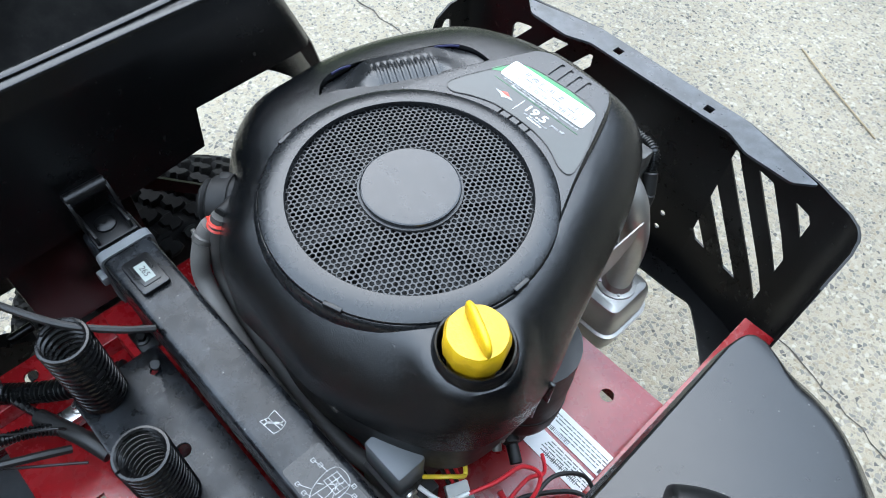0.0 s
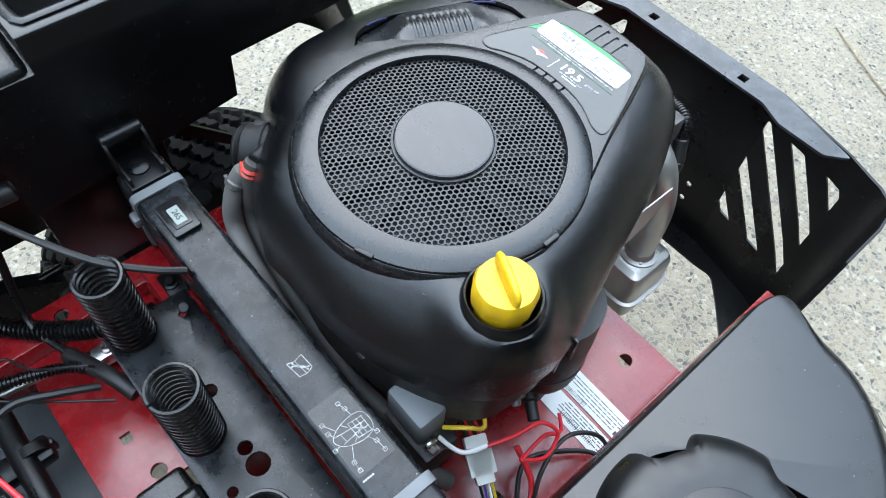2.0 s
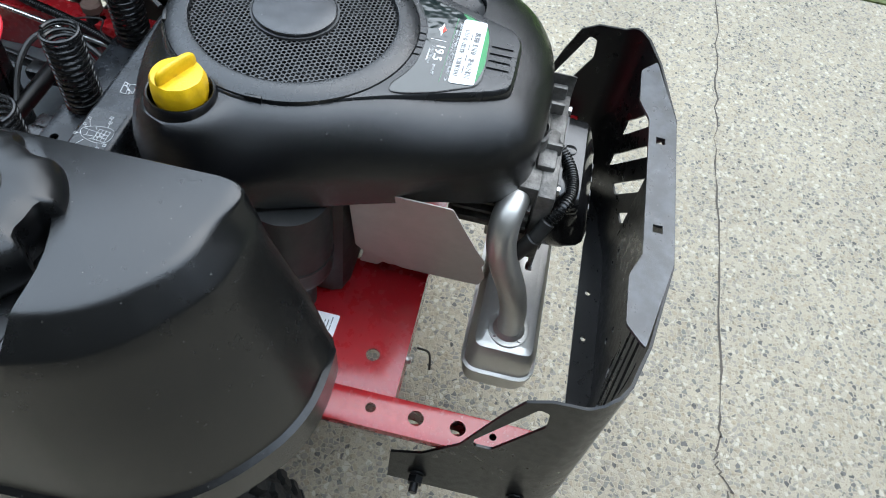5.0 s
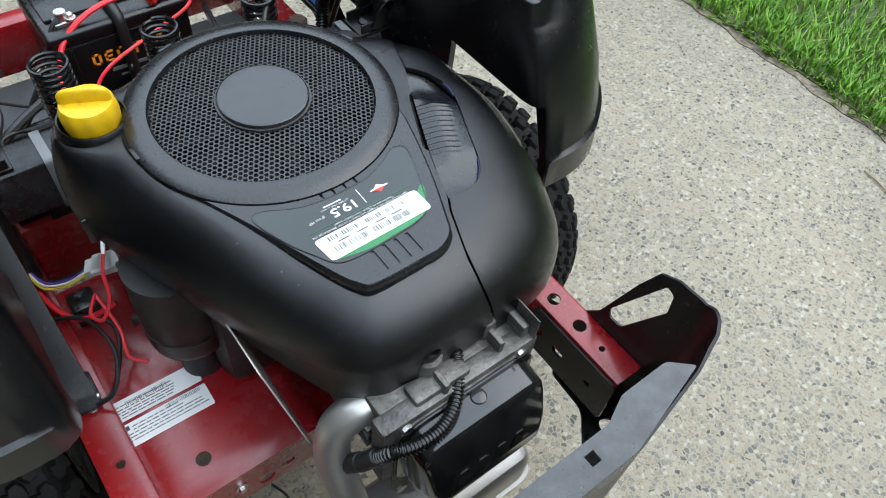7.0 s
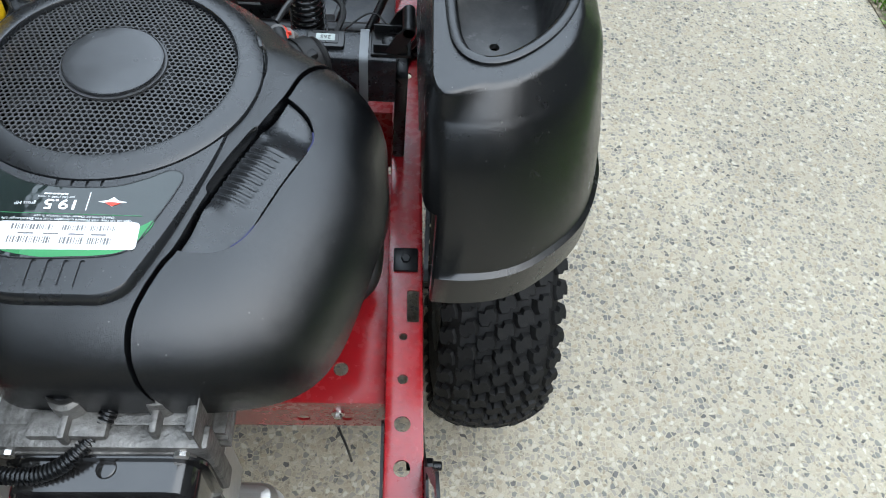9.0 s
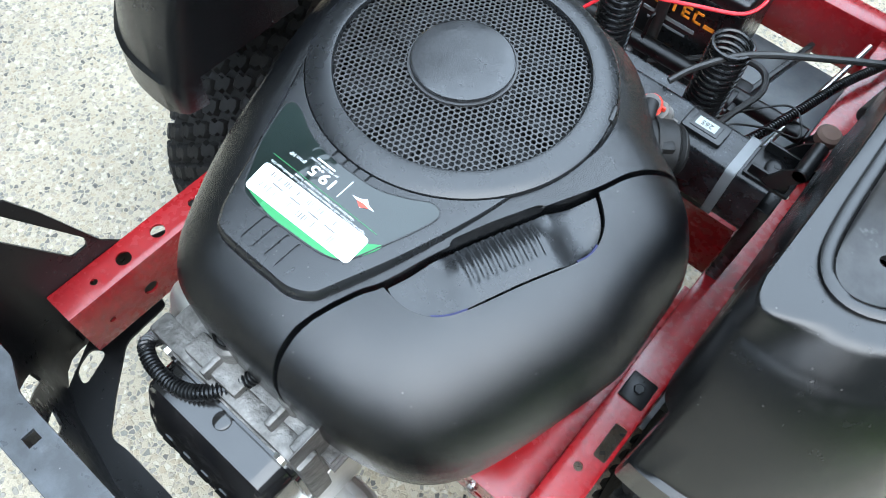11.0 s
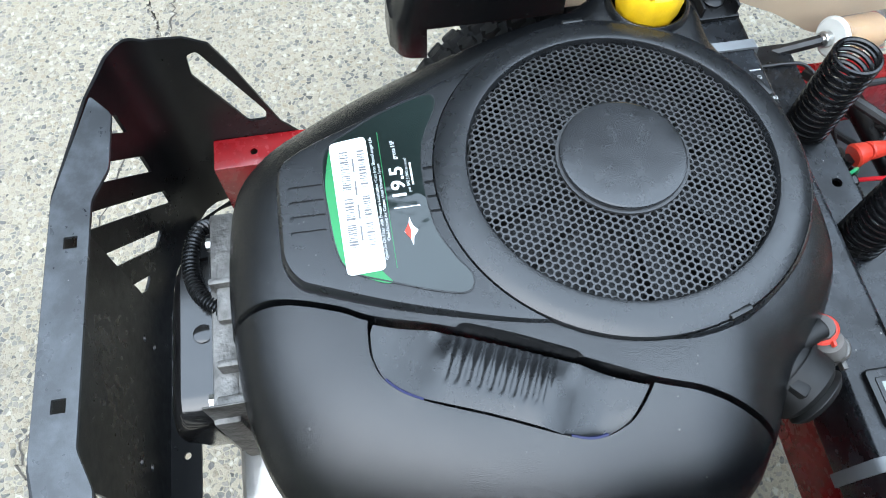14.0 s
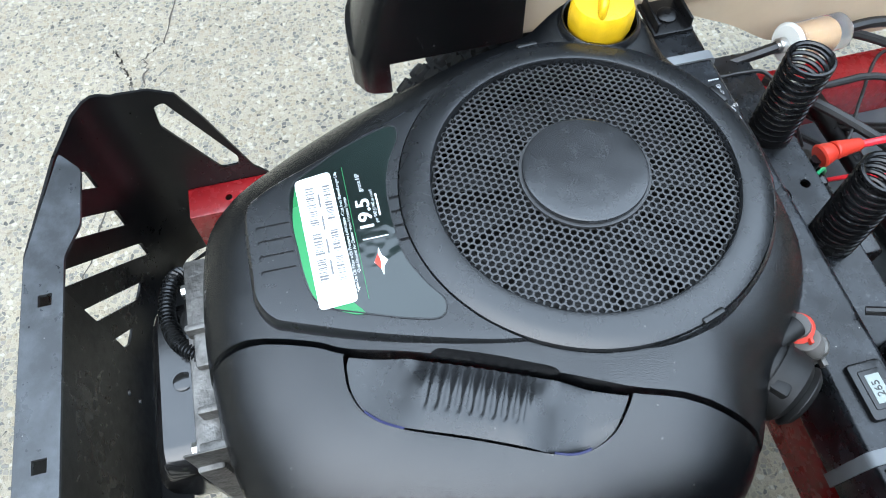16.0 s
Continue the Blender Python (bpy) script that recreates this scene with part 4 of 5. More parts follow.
def pulled(ring_, d):
    out = []
    for x, y in ring_:
        v = Vector((.005 - x, max(-.17, min(.0, y)) - y)).normalized() * d
        out.append((x + v.x, y + v.y))
    return out


raised = loft([[(x, y, z) for x, y in pulled(plat, o)] for o, z in ((0, .725), (0, .7425), (.0012, .7475), (.0035, .7498), (.008, .7502))])
grip_m = Matrix.Translation((.133, -.103, 0)) @ Matrix.Rotation(radians(65), 4, "Z")


def finger_hold():
    """The hollow beside the latch, for the fingers."""
    rings = []
    for half, v0, v1, z in ((.033, .002, .012, .727), (.035, .002, .016, .732), (.038, .002, .0225, .741), (.0405, .002, .0275, .7488), (.0425, .002, .0305, .7515), (.043, .002, .031, .80)):
        rings.append([tuple(grip_m @ Vector((u, v, z))) for u, v in rounded([(-half - .004, v0), (half + .004, v0), (half, v1), (-half, v1)], .008, 4)])
    return loft(rings)


cut(cover, [seam_area(-.0013)])
cut(cover, [prism(circle(*NECK, .0282, 40), .66, .9), finger_hold(), prism(circle(0, 0, .1267, 96), .7, .9)])
top_plate = part("top_plate", raised, SATIN_COVER, engine, "raised top plate of the cover")
slots = [prism(circle(0, 0, .1267, 96), .6, .9), prism(circle(*NECK, .0300, 40), .6, .9)]
slots.append(finger_hold())
for k in range(4):
    x = -.0125 + k * .0113
    slots.append(prism(rounded([(x - .0022, -.2225), (x + .0022, -.2225), (x + .0018, -.1995), (x - .0018, -.1995)], .0015, 2), .7488, .8))
    x = -.0155 + k * .0112
    slots.append(prism(rounded([(x - .0012, -.133), (x + .0012, -.133), (x + .0012, -.1185), (x - .0012, -.1185)], .0008, 2), .7482, .8))
slots.append(seam_area(-.0011))
cut(top_plate, slots)
lip = [(r, h) for r, h in ((.1035, .73), (.1035, .7545), (.1045, .7558), (.107, .7562), (.116, .7554), (.1225, .7532), (.1256, .7514), (.1262, .7495), (.1262, .72))]
k = 120
collar = loft([[(r * math.cos(2 * math.pi * i / k), r * math.sin(2 * math.pi * i / k), h) for i in range(k)] for r, h in lip], False, False)
collar = part("screen_collar", collar, SATIN_COVER, engine, "raised round collar about the screen")
for x, y, a in ((-.044, .118, 20), (-.1255, -.002, 92), (.118, .042, -72)):
    part("clip", box(x - .008, x + .008, y - .002, y + .002, .745, .7535, .001, turn=a), SMOOTH_BLACK, engine)

# rotating screen with its round holes
def perforated(r0, r1, z, pitch=.00505, hole=.00220, thick=.0011):
    verts, faces = [], []
    for j in range(-26, 27):
        for i in range(-26, 27):
            cx, cy = pitch * (i + .5 * (j % 2)), pitch * .8660254 * j
            d = math.hypot(cx, cy)
            if d > r1 - pitch * .45 or d < r0 + pitch * .3:
                continue
            base = len(verts)
            for ring_, zz in ((pitch * .5774, z), (hole, z), (hole * .98, z - thick)):
                for a in range(6):
                    t = radians(60 * a + 30)
                    px_, py_ = cx + ring_ * math.cos(t), cy + ring_ * math.sin(t)
                    verts.append((px_, py_, zz + .005 * (1 - (px_ ** 2 + py_ ** 2) / r1 ** 2)))
            for a in range(6):
                b = (a + 1) % 6
                faces.append((base + a, base + b, base + 6 + b, base + 6 + a))
                faces.append((base + 6 + a, base + 6 + b, base + 12 + b, base + 12 + a))
    me = bpy.data.meshes.new("screen")
    me.from_pydata(verts, [], faces)
    bm = bmesh.new()
    bm.from_mesh(me)
    bmesh.ops.remove_doubles(bm, verts=bm.verts, dist=.00005)
    bm.to_mesh(me)
    bm.free()
    me.materials.append(SCREEN)
    return me


screen_ob = new("screen", perforated(.040, .1052, .7510))
screen_ob.parent = engine
screen_ob.matrix_parent_inverse = Matrix.Translation(engine.location).inverted()
screen_ob["label"] = "perforated black metal intake screen"
rim_ = loft([[(r * math.cos(2 * math.pi * i / 96), r * math.sin(2 * math.pi * i / 96), h) for i in range(96)] for r, h in ((.1015, .7475), (.103, .7475), (.1034, .7465), (.1034, .735), (.1015, .735), (.1015, .7475))], False, False)
part("screen_rim", rim_, FAN, engine)
part("hub_cap", turned([(.0425, .752), (.0425, .7598), (.0420, .7608), (.0408, .7613), (.0400, .7614), (.0300, .7615), (.002, .7614)], n=64), HUB, engine, "grey plastic hub cap in the screen", 14)
part("inner_band", loft([[(r * math.cos(2 * math.pi * i / 64), r * math.sin(2 * math.pi * i / 64), h) for i in range(64)] for r, h in ((.0415, .7575), (.0445, .7573), (.0445, .755), (.0415, .755))], False, False), SCREEN, engine)
fan = [turned([(.1, .715), (.1, .719), (.06, .722), (.03, .73)], n=48)]
for k in range(14):
    blade = box(.045, .098, -.0012, .0012, .716, .737)
    bmesh.ops.rotate(blade, cent=(0, 0, 0), matrix=Matrix.Rotation(2 * math.pi * k / 14, 3, "Z"), verts=blade.verts)
    fan.append(blade)
wheel_fan = part("flywheel_fan", fan[0], FAN, engine, "dusty flywheel fan under the screen")
for blade in fan[1:]:
    part("fan_blade", blade, FAN, wheel_fan)

# latch of the air filter cover: a plate dished at both ends, between them a grip with flutes
from mathutils.bvhtree import BVHTree
form = dome(.0035)
roof = BVHTree.FromBMesh(form)
form.free()


def latch_height(u, v):
    p = grip_m @ Vector((u, v, 0))
    hit_ = roof.ray_cast(Vector((p.x, p.y, 1)), Vector((0, 0, -1)))[0]
    z = hit_.z if hit_ is not None else .70
    a = abs(u + .007)
    dished = (.0098 * smooth(.030, .066, a) if u > -.007 else .0055 * smooth(.028, .07, a)) * (1 - .5 * smooth(.065, .095, a))
    crown = .0030 * (1 - smooth(.022, .050, a)) * (1 - (v / .03) ** 2)
    fall = .0055 * smooth(.0, .026, v) * (1 - smooth(.034, .048, a))
    flute = .0017 * (.5 - .5 * math.cos(2 * math.pi * (u + .007) / .0069)) * smooth(-.013, -.007, v) * (1 - smooth(.0295, .0325, a))
    return p.x, p.y, z - dished + crown - fall - flute


rings = []
for i in range(177):
    u = -.0897 + i * .001021
    row = [latch_height(u, -.0317 + j * .00177) for j in range(35)]
    rings.append(row + [(row[-1][0], row[-1][1], .69), (row[0][0], row[0][1], .69)])
latch_d = part("latch", loft(rings), SATIN_COVER, engine, "moulded grip latch with flutes")
cut(latch_d, [prism(inset(D, .0006), .695, .9)], "INTERSECT", 50)
cut(latch_d, [seam_area(.0013)], "INTERSECT", 50)
for cx, cy in ((.129, -.166), (.1725, -.064)):
    pts = []
    for x, y in D:
        if math.hypot(x - cx, y - cy) < .015:
            top_ = roof.ray_cast(Vector((x, y, 1)), Vector((0, 0, -1)))[0]
            pts.append((x, y, top_.z - .0012))
    part("blue_edge", tube(pts, .0013, 6, 14), BLUE_PRINT, latch_d, "dark blue filter edge in the gap")

# label panel
panel_line = [(-.076, -.121), (-.066, -.1165), (-.045, -.1265), (-.028, -.1315), (-.005, -.1335), (.028, -.1315), (.051, -.1225), (.067, -.1135), (.0775, -.118), (.074, -.136), (.065, -.16), (.056, -.182), (.049, -.1905),
              (.034, -.1955), (.01, -.1975), (-.014, -.1985), (-.033, -.1975), (-.044, -.192), (-.052, -.179), (-.065, -.155)]
label = thing("engine_label", (0, -.16, .75), "dark glossy engine label with a white barcode sticker", "label")
part("film", prism(spline(panel_line, 100), .7497, .7507), LABEL, label)
part("film_edge", loft([[(x, y, z) for x, y in inset(spline(panel_line, 100), o)] for o, z in ((-.0008, .7500), (-.0008, .7510), (.0002, .7510), (.0002, .7500))], False, False), COVER, label)
part("green_edge", prism(spline([(-.042, -.1915), (-.014, -.1975), (.01, -.1968), (.034, -.1948), (.05, -.1895), (.062, -.172), (.064, -.163), (.056, -.168), (.03, -.186), (-.02, -.188)], 60), .7503, .7509), GREEN, label)
white = part("white_sticker", prism(rounded([(-.047, -.1675), (.055, -.1655), (.056, -.190), (-.044, -.1925)], .004), .7506, .7514), WHITE, label)
rnd = random.Random(9)
codes = []
for row, (y0, y1) in enumerate(((-.1745, -.1695), (-.1865, -.1805))):
    x = -.036
    while x < .038:
        w = rnd.choice((.0005, .0007, .001, .0014))
        if not (-.006 < x < -.001 or .018 < x < .0205):
            codes.append((x, x + w, y0, y1))
        x += w + rnd.choice((.0006, .0009, .0013))
for x in (-.03, -.012, .006, .022):
    codes.append((x, x + .011, -.1785, -.1772))
part("barcode", bars_at(codes, pose(0, 0, .7514), .0003), PALE_INK, white)
writing("19.5", .0128, plane_at((-.0065, -.1498, .7508), (-1, 0, 0), (0, -1, 0)) @ Matrix.Diagonal((1.2, 1, 1, 1)), WHITE, label, bold=.00016)
writing("gross HP", .0042, plane_at((-.033, -.1498, .7508), (-1, 0, 0), (0, -1, 0)), WORN_WHITE, label)
for words, x, y, size in (("\u2022Spin-On Oil Filter with Pressure Lubrication \u2022Cast Iron Sleeve/Longer Life", .0015, -.1643, .0031), ("\u2022Dual-Element Air Cleaner \u2022Anti-Vibration System", .006, -.1613, .0029),
                          ("per SAE J1940 as rated", -.012, -.1432, .0029)):
    writing(words, size, plane_at((x, y, .7506), (-1, 0, 0), (0, -1, 0)), WORN_WHITE, label)
fine = [(-.004 - .003 * q, -.0064 - .003 * q, -.1409, -.1397) for q in range(6)]
part("small_print", bars_at([(min(a, b), max(a, b), c, d) for a, b, c, d in fine], pose(0, 0, .7507), .0003), WHITE, label)
part("rule", bars_at([(-.049, .055, -.1592, -.1588)], pose(0, 0, .7507), .0003), GREEN, label)
part("divider", bars_at([(.0121, .0127, -.155, -.138)], pose(0, 0, .7507), .0003), WHITE, label)
part("diamond", sheet([(.020, -.1465), (.0265, -.1452), (.0305, -.1420), (.0345, -.1452), (.041, -.1465), (.0345, -.1478), (.0305, -.1510), (.0265, -.1478)], pose(0, 0, .7507), .0003), WHITE, label, "pale logo shape")
part("diamond_core", sheet([(.0245, -.1474), (.0305, -.1508), (.0365, -.1474), (.0305, -.1466)], pose(0, 0, .7509), .0003), SCARLET, label)

# oil filler
filler = thing("oil_filler", (*NECK, .70), "yellow dipstick cap in the black filler neck", "oil filler")
part("neck_well", turned([(.0280, .668), (.0280, .751), (.0286, .7535), (.0300, .754), (.0315, .752), (.0332, .745), (.035, .733), (.0362, .717), (.037, .70), (.037, .66)], (*NECK, 0), n=40), COVER, filler)
part("well_floor", turned([(.0279, .69), (.0279, .694)], (*NECK, 0)), RUBBER, filler)
n = 72
cap_rings = []
for r, z, d in ((.0185, .71, 0), (.0215, .738, .3), (.0247, .748, 1), (.0255, .760, 1), (.0249, .7668, .8), (.0225, .7712, .2), (.012, .7730, 0)):
    cap_rings.append([(NECK[0] + (r - .0012 * d * (.5 + .5 * math.cos(9 * 2 * math.pi * i / n))) * math.cos(2 * math.pi * i / n),
                       NECK[1] + (r - .0012 * d * (.5 + .5 * math.cos(9 * 2 * math.pi * i / n))) * math.sin(2 * math.pi * i / n), z) for i in range(n)])
cap_ = part("dipstick_cap", loft(cap_rings), YELLOW, filler, "yellow plastic dipstick cap")
fin = bmesh.new()
bmesh.ops.create_uvsphere(fin, u_segments=24, v_segments=14, radius=1)
for v in fin.verts:
    v.co = Vector((math.copysign(abs(v.co.x) ** .6, v.co.x) * .0225, math.copysign(abs(v.co.y) ** .8, v.co.y) * .0042, math.copysign(abs(v.co.z) ** .7, v.co.z) * .012))
bmesh.ops.transform(fin, matrix=Matrix.Translation((*NECK, .774)) @ Matrix.Rotation(radians(-24), 4, "Z"), verts=fin.verts)
part("cap_fin", fin, YELLOW, cap_)

# lower engine
part("crankcase", box(-.125, .15, -.09, .11, .441, .66, .02), RUBBER, engine, "dark engine block under the cover")
part("lower_shroud", prism(spline([(.03, .138), (-.05, .14), (-.115, .118), (-.155, .09), (-.168, .055), (-.165, .0), (-.12, -.03), (.05, -.03), (.16, .02), (.12, .10)], 70), .575, .672), RUBBER, engine, "black blower housing under the cover")
for y in (.032, .012):
    part("snap_tab", box(-.187, -.176, y - .0015, y + .0015, .655, .688, .001), COVER, engine)
part("filter_stem", turned([(.024, .441), (.024, .52)], (-.136, -.031, 0), n=24), RUBBER, engine)
part("oil_filter", turned([(.030, .508), (.039, .511), (.0438, .517), (.045, .526), (.045, .60), (.044, .605), (.044, .64)], (-.136, -.031, 0), n=48), RUBBER, engine, "black oil filter canister")
part("filter_band", turned([(.0456, .545), (.0462, .546), (.0462, .549), (.0456, .550)], (-.136, -.031, 0), n=48), RUBBER, engine)
shield_bm = slab(rounded([(-.098, .487), (-.12, .487), (-.128, .502), (-.14, .500), (-.15, .494), (-.2, .494), (-.245, .495), (-.25, .52), (-.243, .545), (-.246, .558), (-.232, .585), (-.2, .66), (-.09, .66), (-.094, .53), (-.104, .515)], .003, 2), "x", -.0007, .0007)
for v in shield_bm.verts:
    v.co.x += -.094 - .19 * (v.co.z - .495) - .003 * math.exp(-((v.co.y + .134) / .006) ** 2)
part("heat_shield", shield_bm, SHIELD, engine, "pressed metal heat shield")
head = [box(-.06, .10, -.285, -.19, .565, .645, .004), box(-.068, .106, -.302, -.282, .535, .645, .003)]
fins = [box(-.07, .112, -.28, -.195, z, z + .004) for z in (.585, .60, .615)]
for x, y in ((.0, -.268), (.066, -.263)):
    part("bolt_boss", turned([(.016, .62), (.014, .668), (.011, .671)], (x, y, 0), n=16), CAST, engine)
    part("boss_rib", box(x - .003, x + .003, y - .032, y, .63, .66, .002), CAST, engine)
part("head_web", box(.09, .098, -.295, -.22, .60, .662, .002), CAST, engine)
part("head_bar", box(-.03, .03, -.296, -.275, .64, .652, .003), CAST, engine)
part("port_flange", turned([(.019, 0), (.02, .012), (.016, .02)], (-.06, -.258, .622), "X", 20), CAST, engine)
head_ob = part("cylinder_head", head[0], CAST, engine, "weathered cast aluminium cylinder head")
part("head_flange", head[1], CAST, head_ob)
for fin_ in fins:
    part("cooling_fin", fin_, CAST, head_ob)
for x, y in ((.0, -.268), (.066, -.263)):
    part("head_bolt", hexbolt((x, y, .670), .0065, .009), RUST, engine, "rust-brown head bolt")
    part("bolt_grommet", turned([(.0135, .672), (.0145, .676), (.0135, .68), (.0115, .676)], (x, y + .003, 0)), RUBBER, engine)
vc = [[(x, y, z) for x, z in rounded([(-.048 + o, .527 + o), (.096 - o, .527 + o), (.096 - o, top_), (-.048 + o, top_)], .026 - o * .4, 6)]
      for y, o, top_ in ((-.302, -.006, .634), (-.306, -.006, .634), (-.307, 0, .628), (-.330, .001, .627), (-.335, .003, .622), (-.347, .006, .592), (-.353, .013, .566))]
valve = part("valve_cover", loft(vc), VALVE, engine, "gloss black valve cover")
part("embossed_mark", merge(*[sheet([(x, -.008), (x + .012, -.008), (x + .019, .006), (x + .015, .010), (x + .007, .010)], plane_at((.02, -.3508, .574), (1, 0, 0), (0, .22, 1)), .0012) for x in (-.042, -.020, .002, .024)]), VALVE, valve)
part("breather_hump", turned([(.008, .6275), (.0075, .6292), (.006, .630)], (.028, -.3125, 0), n=24), VALVE, valve)
part("baffle_plate", box(.1, .1015, -.302, -.20, .56, .674, .0005), CAST, engine, "thin steel air baffle at the end of the head")
part("gasket", slab(rounded(rect(-.056, .096, .487, .636), .016, 4), "y", -.3035, -.3005), CAST, engine)
for x, z in ((-.045, .635), (.085, .635), (.085, .49), (-.045, .49)):
    part("cover_screw", turned([(.006, 0), (.006, .006), (.004, .008)], (x, -.306, z), "Y", 8), STEEL, engine)
part("intake_shroud", box(.108, .150, -.235, -.15, .57, .66, .012), SMOOTH_BLACK, engine)
lead = thing("spark_plug_lead", (-.02, -.31, .55), "spark plug lead in corrugated black conduit", "cable")
part("conduit", tube([(.034, -.258, .662), (.0246, -.2823, .6461), (.0045, -.3075, .638), (-.0176, -.3185, .6325), (-.044, -.3195, .632), (-.064, -.3125, .630), (-.0745, -.302, .612)], .0062, 10, rib=.0016, pitch=.0034), SMOOTH_BLACK, lead)
part("plug_boot", merge(bar((-.073, -.302, .614), (-.084, -.292, .592), .0085), bar((-.083, -.292, .594), (-.088, -.275, .56), .0095)), RUBBER, lead, "black rubber plug boot")

# ---- exhaust ----
muffler = thing("muffler", (0, -.30, .30), "bright metal box muffler with a bent exhaust pipe", "muffler")
ring0 = rounded(rect(-.128, .13, -.343, -.252), .022, 5)
part("muffler_body", loft([[(x, y, z) for x, y in inset(ring0, o)] for o, z in ((.016, .300), (.004, .306), (0, .318), (0, .344), (-.005, .345), (-.005, .350), (0, .351), (.001, .388), (.007, .400), (.016, .404))]), MUFFLER, muffler)
part("pipe_flange", turned([(.027, .402), (.027, .407), (.024, .408), (.021, .408), (.019, .416), (.0165, .418)], (-.09, -.299, 0), n=32), MUFFLER, muffler)
for k in range(4):
    a = radians(45 + 90 * k)
    part("flange_rivet", turned([(.0028, .407), (.002, .4095)], (-.09 + .0225 * math.cos(a), -.299 + .0225 * math.sin(a), 0), n=10), STEEL, muffler)
part("exhaust_pipe", tube([(-.045, -.263, .622), (-.066, -.259, .621), (-.085, -.256, .607), (-.0945, -.259, .578), (-.0965, -.270, .545), (-.0945, -.286, .50), (-.092, -.296, .455), (-.0905, -.299, .408)], .0172, 20, 60), MUFFLER, muffler, "bent bright exhaust pipe")
part("pipe_collar", merge(turned([(.022, 0), (.022, .006)], (-.054, -.2615, .622), "X", 20), hexbolt((-.05, -.285, .628), .005, .01, "X")), CAST, muffler)
part("muffler_bracket", box(.06, .09, -.30, -.24, .398, .50, .003), MUFFLER, muffler)

part("side_bolt", merge(turned([(.011, 0), (.011, .003), (.008, .004)], (-.07, .138, .655), "Y", 18), hexbolt((-.07, .141, .655), .0055, .007, "Y")), CAST, engine, "zinc bolt on the cover side")

# ---- seat beam, plate and springs ----
beam = thing("seat_beam", (0, .187, .456), "black square steel beam across the frame with hour meter", "cross beam")
part("tube", slab(rounded([(.162, .562), (.212, .562), (.212, .632), (.162, .632)], .006, 3), "x", -.245, .245), PLATE, beam)
for s in (-1, 1):
    part("foot", merge(box(s * .252 - .008, s * .252 + .008, .168, .208, .456, .60, .003), box(s * .187 - .018, s * .187 + .018, .207, .228, .503, .5075, .002),
                       box(s * .187 - .018, s * .187 + .018, .205, .2085, .503, .57, .001)), POWDER, beam)
    part("foot_bolt", hexbolt((s * .187, .219, .5075), .0055, .008), POWDER, beam, "black bolt through the beam foot")
    part("end_plate", box(s * .215, s * .262, .166, .208, .632, .6365, .0015), POWDER, beam)
    part("end_screw", merge(turned([(.0105, .636), (.0105, .639), (.007, .6415)], (s * .238, .188, 0)), turned([(.0035, .6415), (.0035, .642)], (s * .238, .188, 0), n=6)), POWDER, beam)
    for y in (.170, .2045):
        part("cheek", box(s * .238 - .02, s * .238 + .02, y - .0015, y + .0015, .632, .648, .001), POWDER, beam)
part("hook", merge(bar((.258, .1660, .668), (.258, .2085, .668), .0075, 16),
                  *[slab(rounded([(.232, .64), (.246, .636), (.266, .668), (.256, .675), (.244, .664)], .003, 2), "y", y - .0015, y + .0015) for y in (.1675, .207)]), POWDER, beam, "black bent hinge bracket at the beam end")
ties = thing("beam_tie", (.205, .187, .56), "grey nylon strap round the black beam", "strap", "beam straps")


def band(x, w):
    o = rounded([(.159, .559), (.215, .559), (.215, .635), (.159, .635)], .008, 4)
    i = rounded([(.1615, .5615), (.2125, .5615), (.2125, .6325), (.1615, .6325)], .007, 4)
    return loft([[(x - w, *p) for p in o], [(x + w, *p) for p in o], [(x + w, *p) for p in i], [(x - w, *p) for p in i], [(x - w, *p) for p in o]], False, False)


part("strap", band(.207, .0052), GREY_TIE, ties)
part("lock", box(.200, .214, .2145, .2215, .60, .612, .002), GREY_TIE, ties)
copy_thing(ties, pose(-.183, .187, .56, 0, 0, 0))
meter = thing("hour_meter", (.161, .189, .632), "small black hour meter with a grey display", "hour meter")
part("housing", prism(rounded(rect(.140, .184, .175, .203), .004), .6315, .6375, .0015), SMOOTH_BLACK, meter)
part("bezel", prism(rounded(rect(.147, .177, .180, .198), .002), .637, .6385, .0006), SMOOTH_BLACK, meter)
part("display", prism(rect(.151, .173, .1835, .1948), .6384, .6389), LCD, meter)
writing("265", .0085, plane_at((.162, .1891, .639), (-1, 0, 0), (0, -1, 0)), INK, meter, "digits")

dm = plane_at((-.113, .189, .6324), (-1, 0, 0), (0, -1, 0))
decal = thing("service_decal", (-.11, .189, .632), "white line service diagram printed on the black beam", "decal")


def strokes(paths, w, m):
    """Thin printed lines along paths given in millimetres."""
    out = []
    for path in paths:
        for (x0, y0), (x1, y1) in zip(path, path[1:]):
            ln = math.hypot(x1 - x0, y1 - y0)
            out.append(sheet(rect(-w, ln / 1000 + w, -w, w), m @ pose(x0 / 1000, y0 / 1000, 0, 0, 0, math.degrees(math.atan2(y1 - y0, x1 - x0))), .0004))
    return merge(*out)


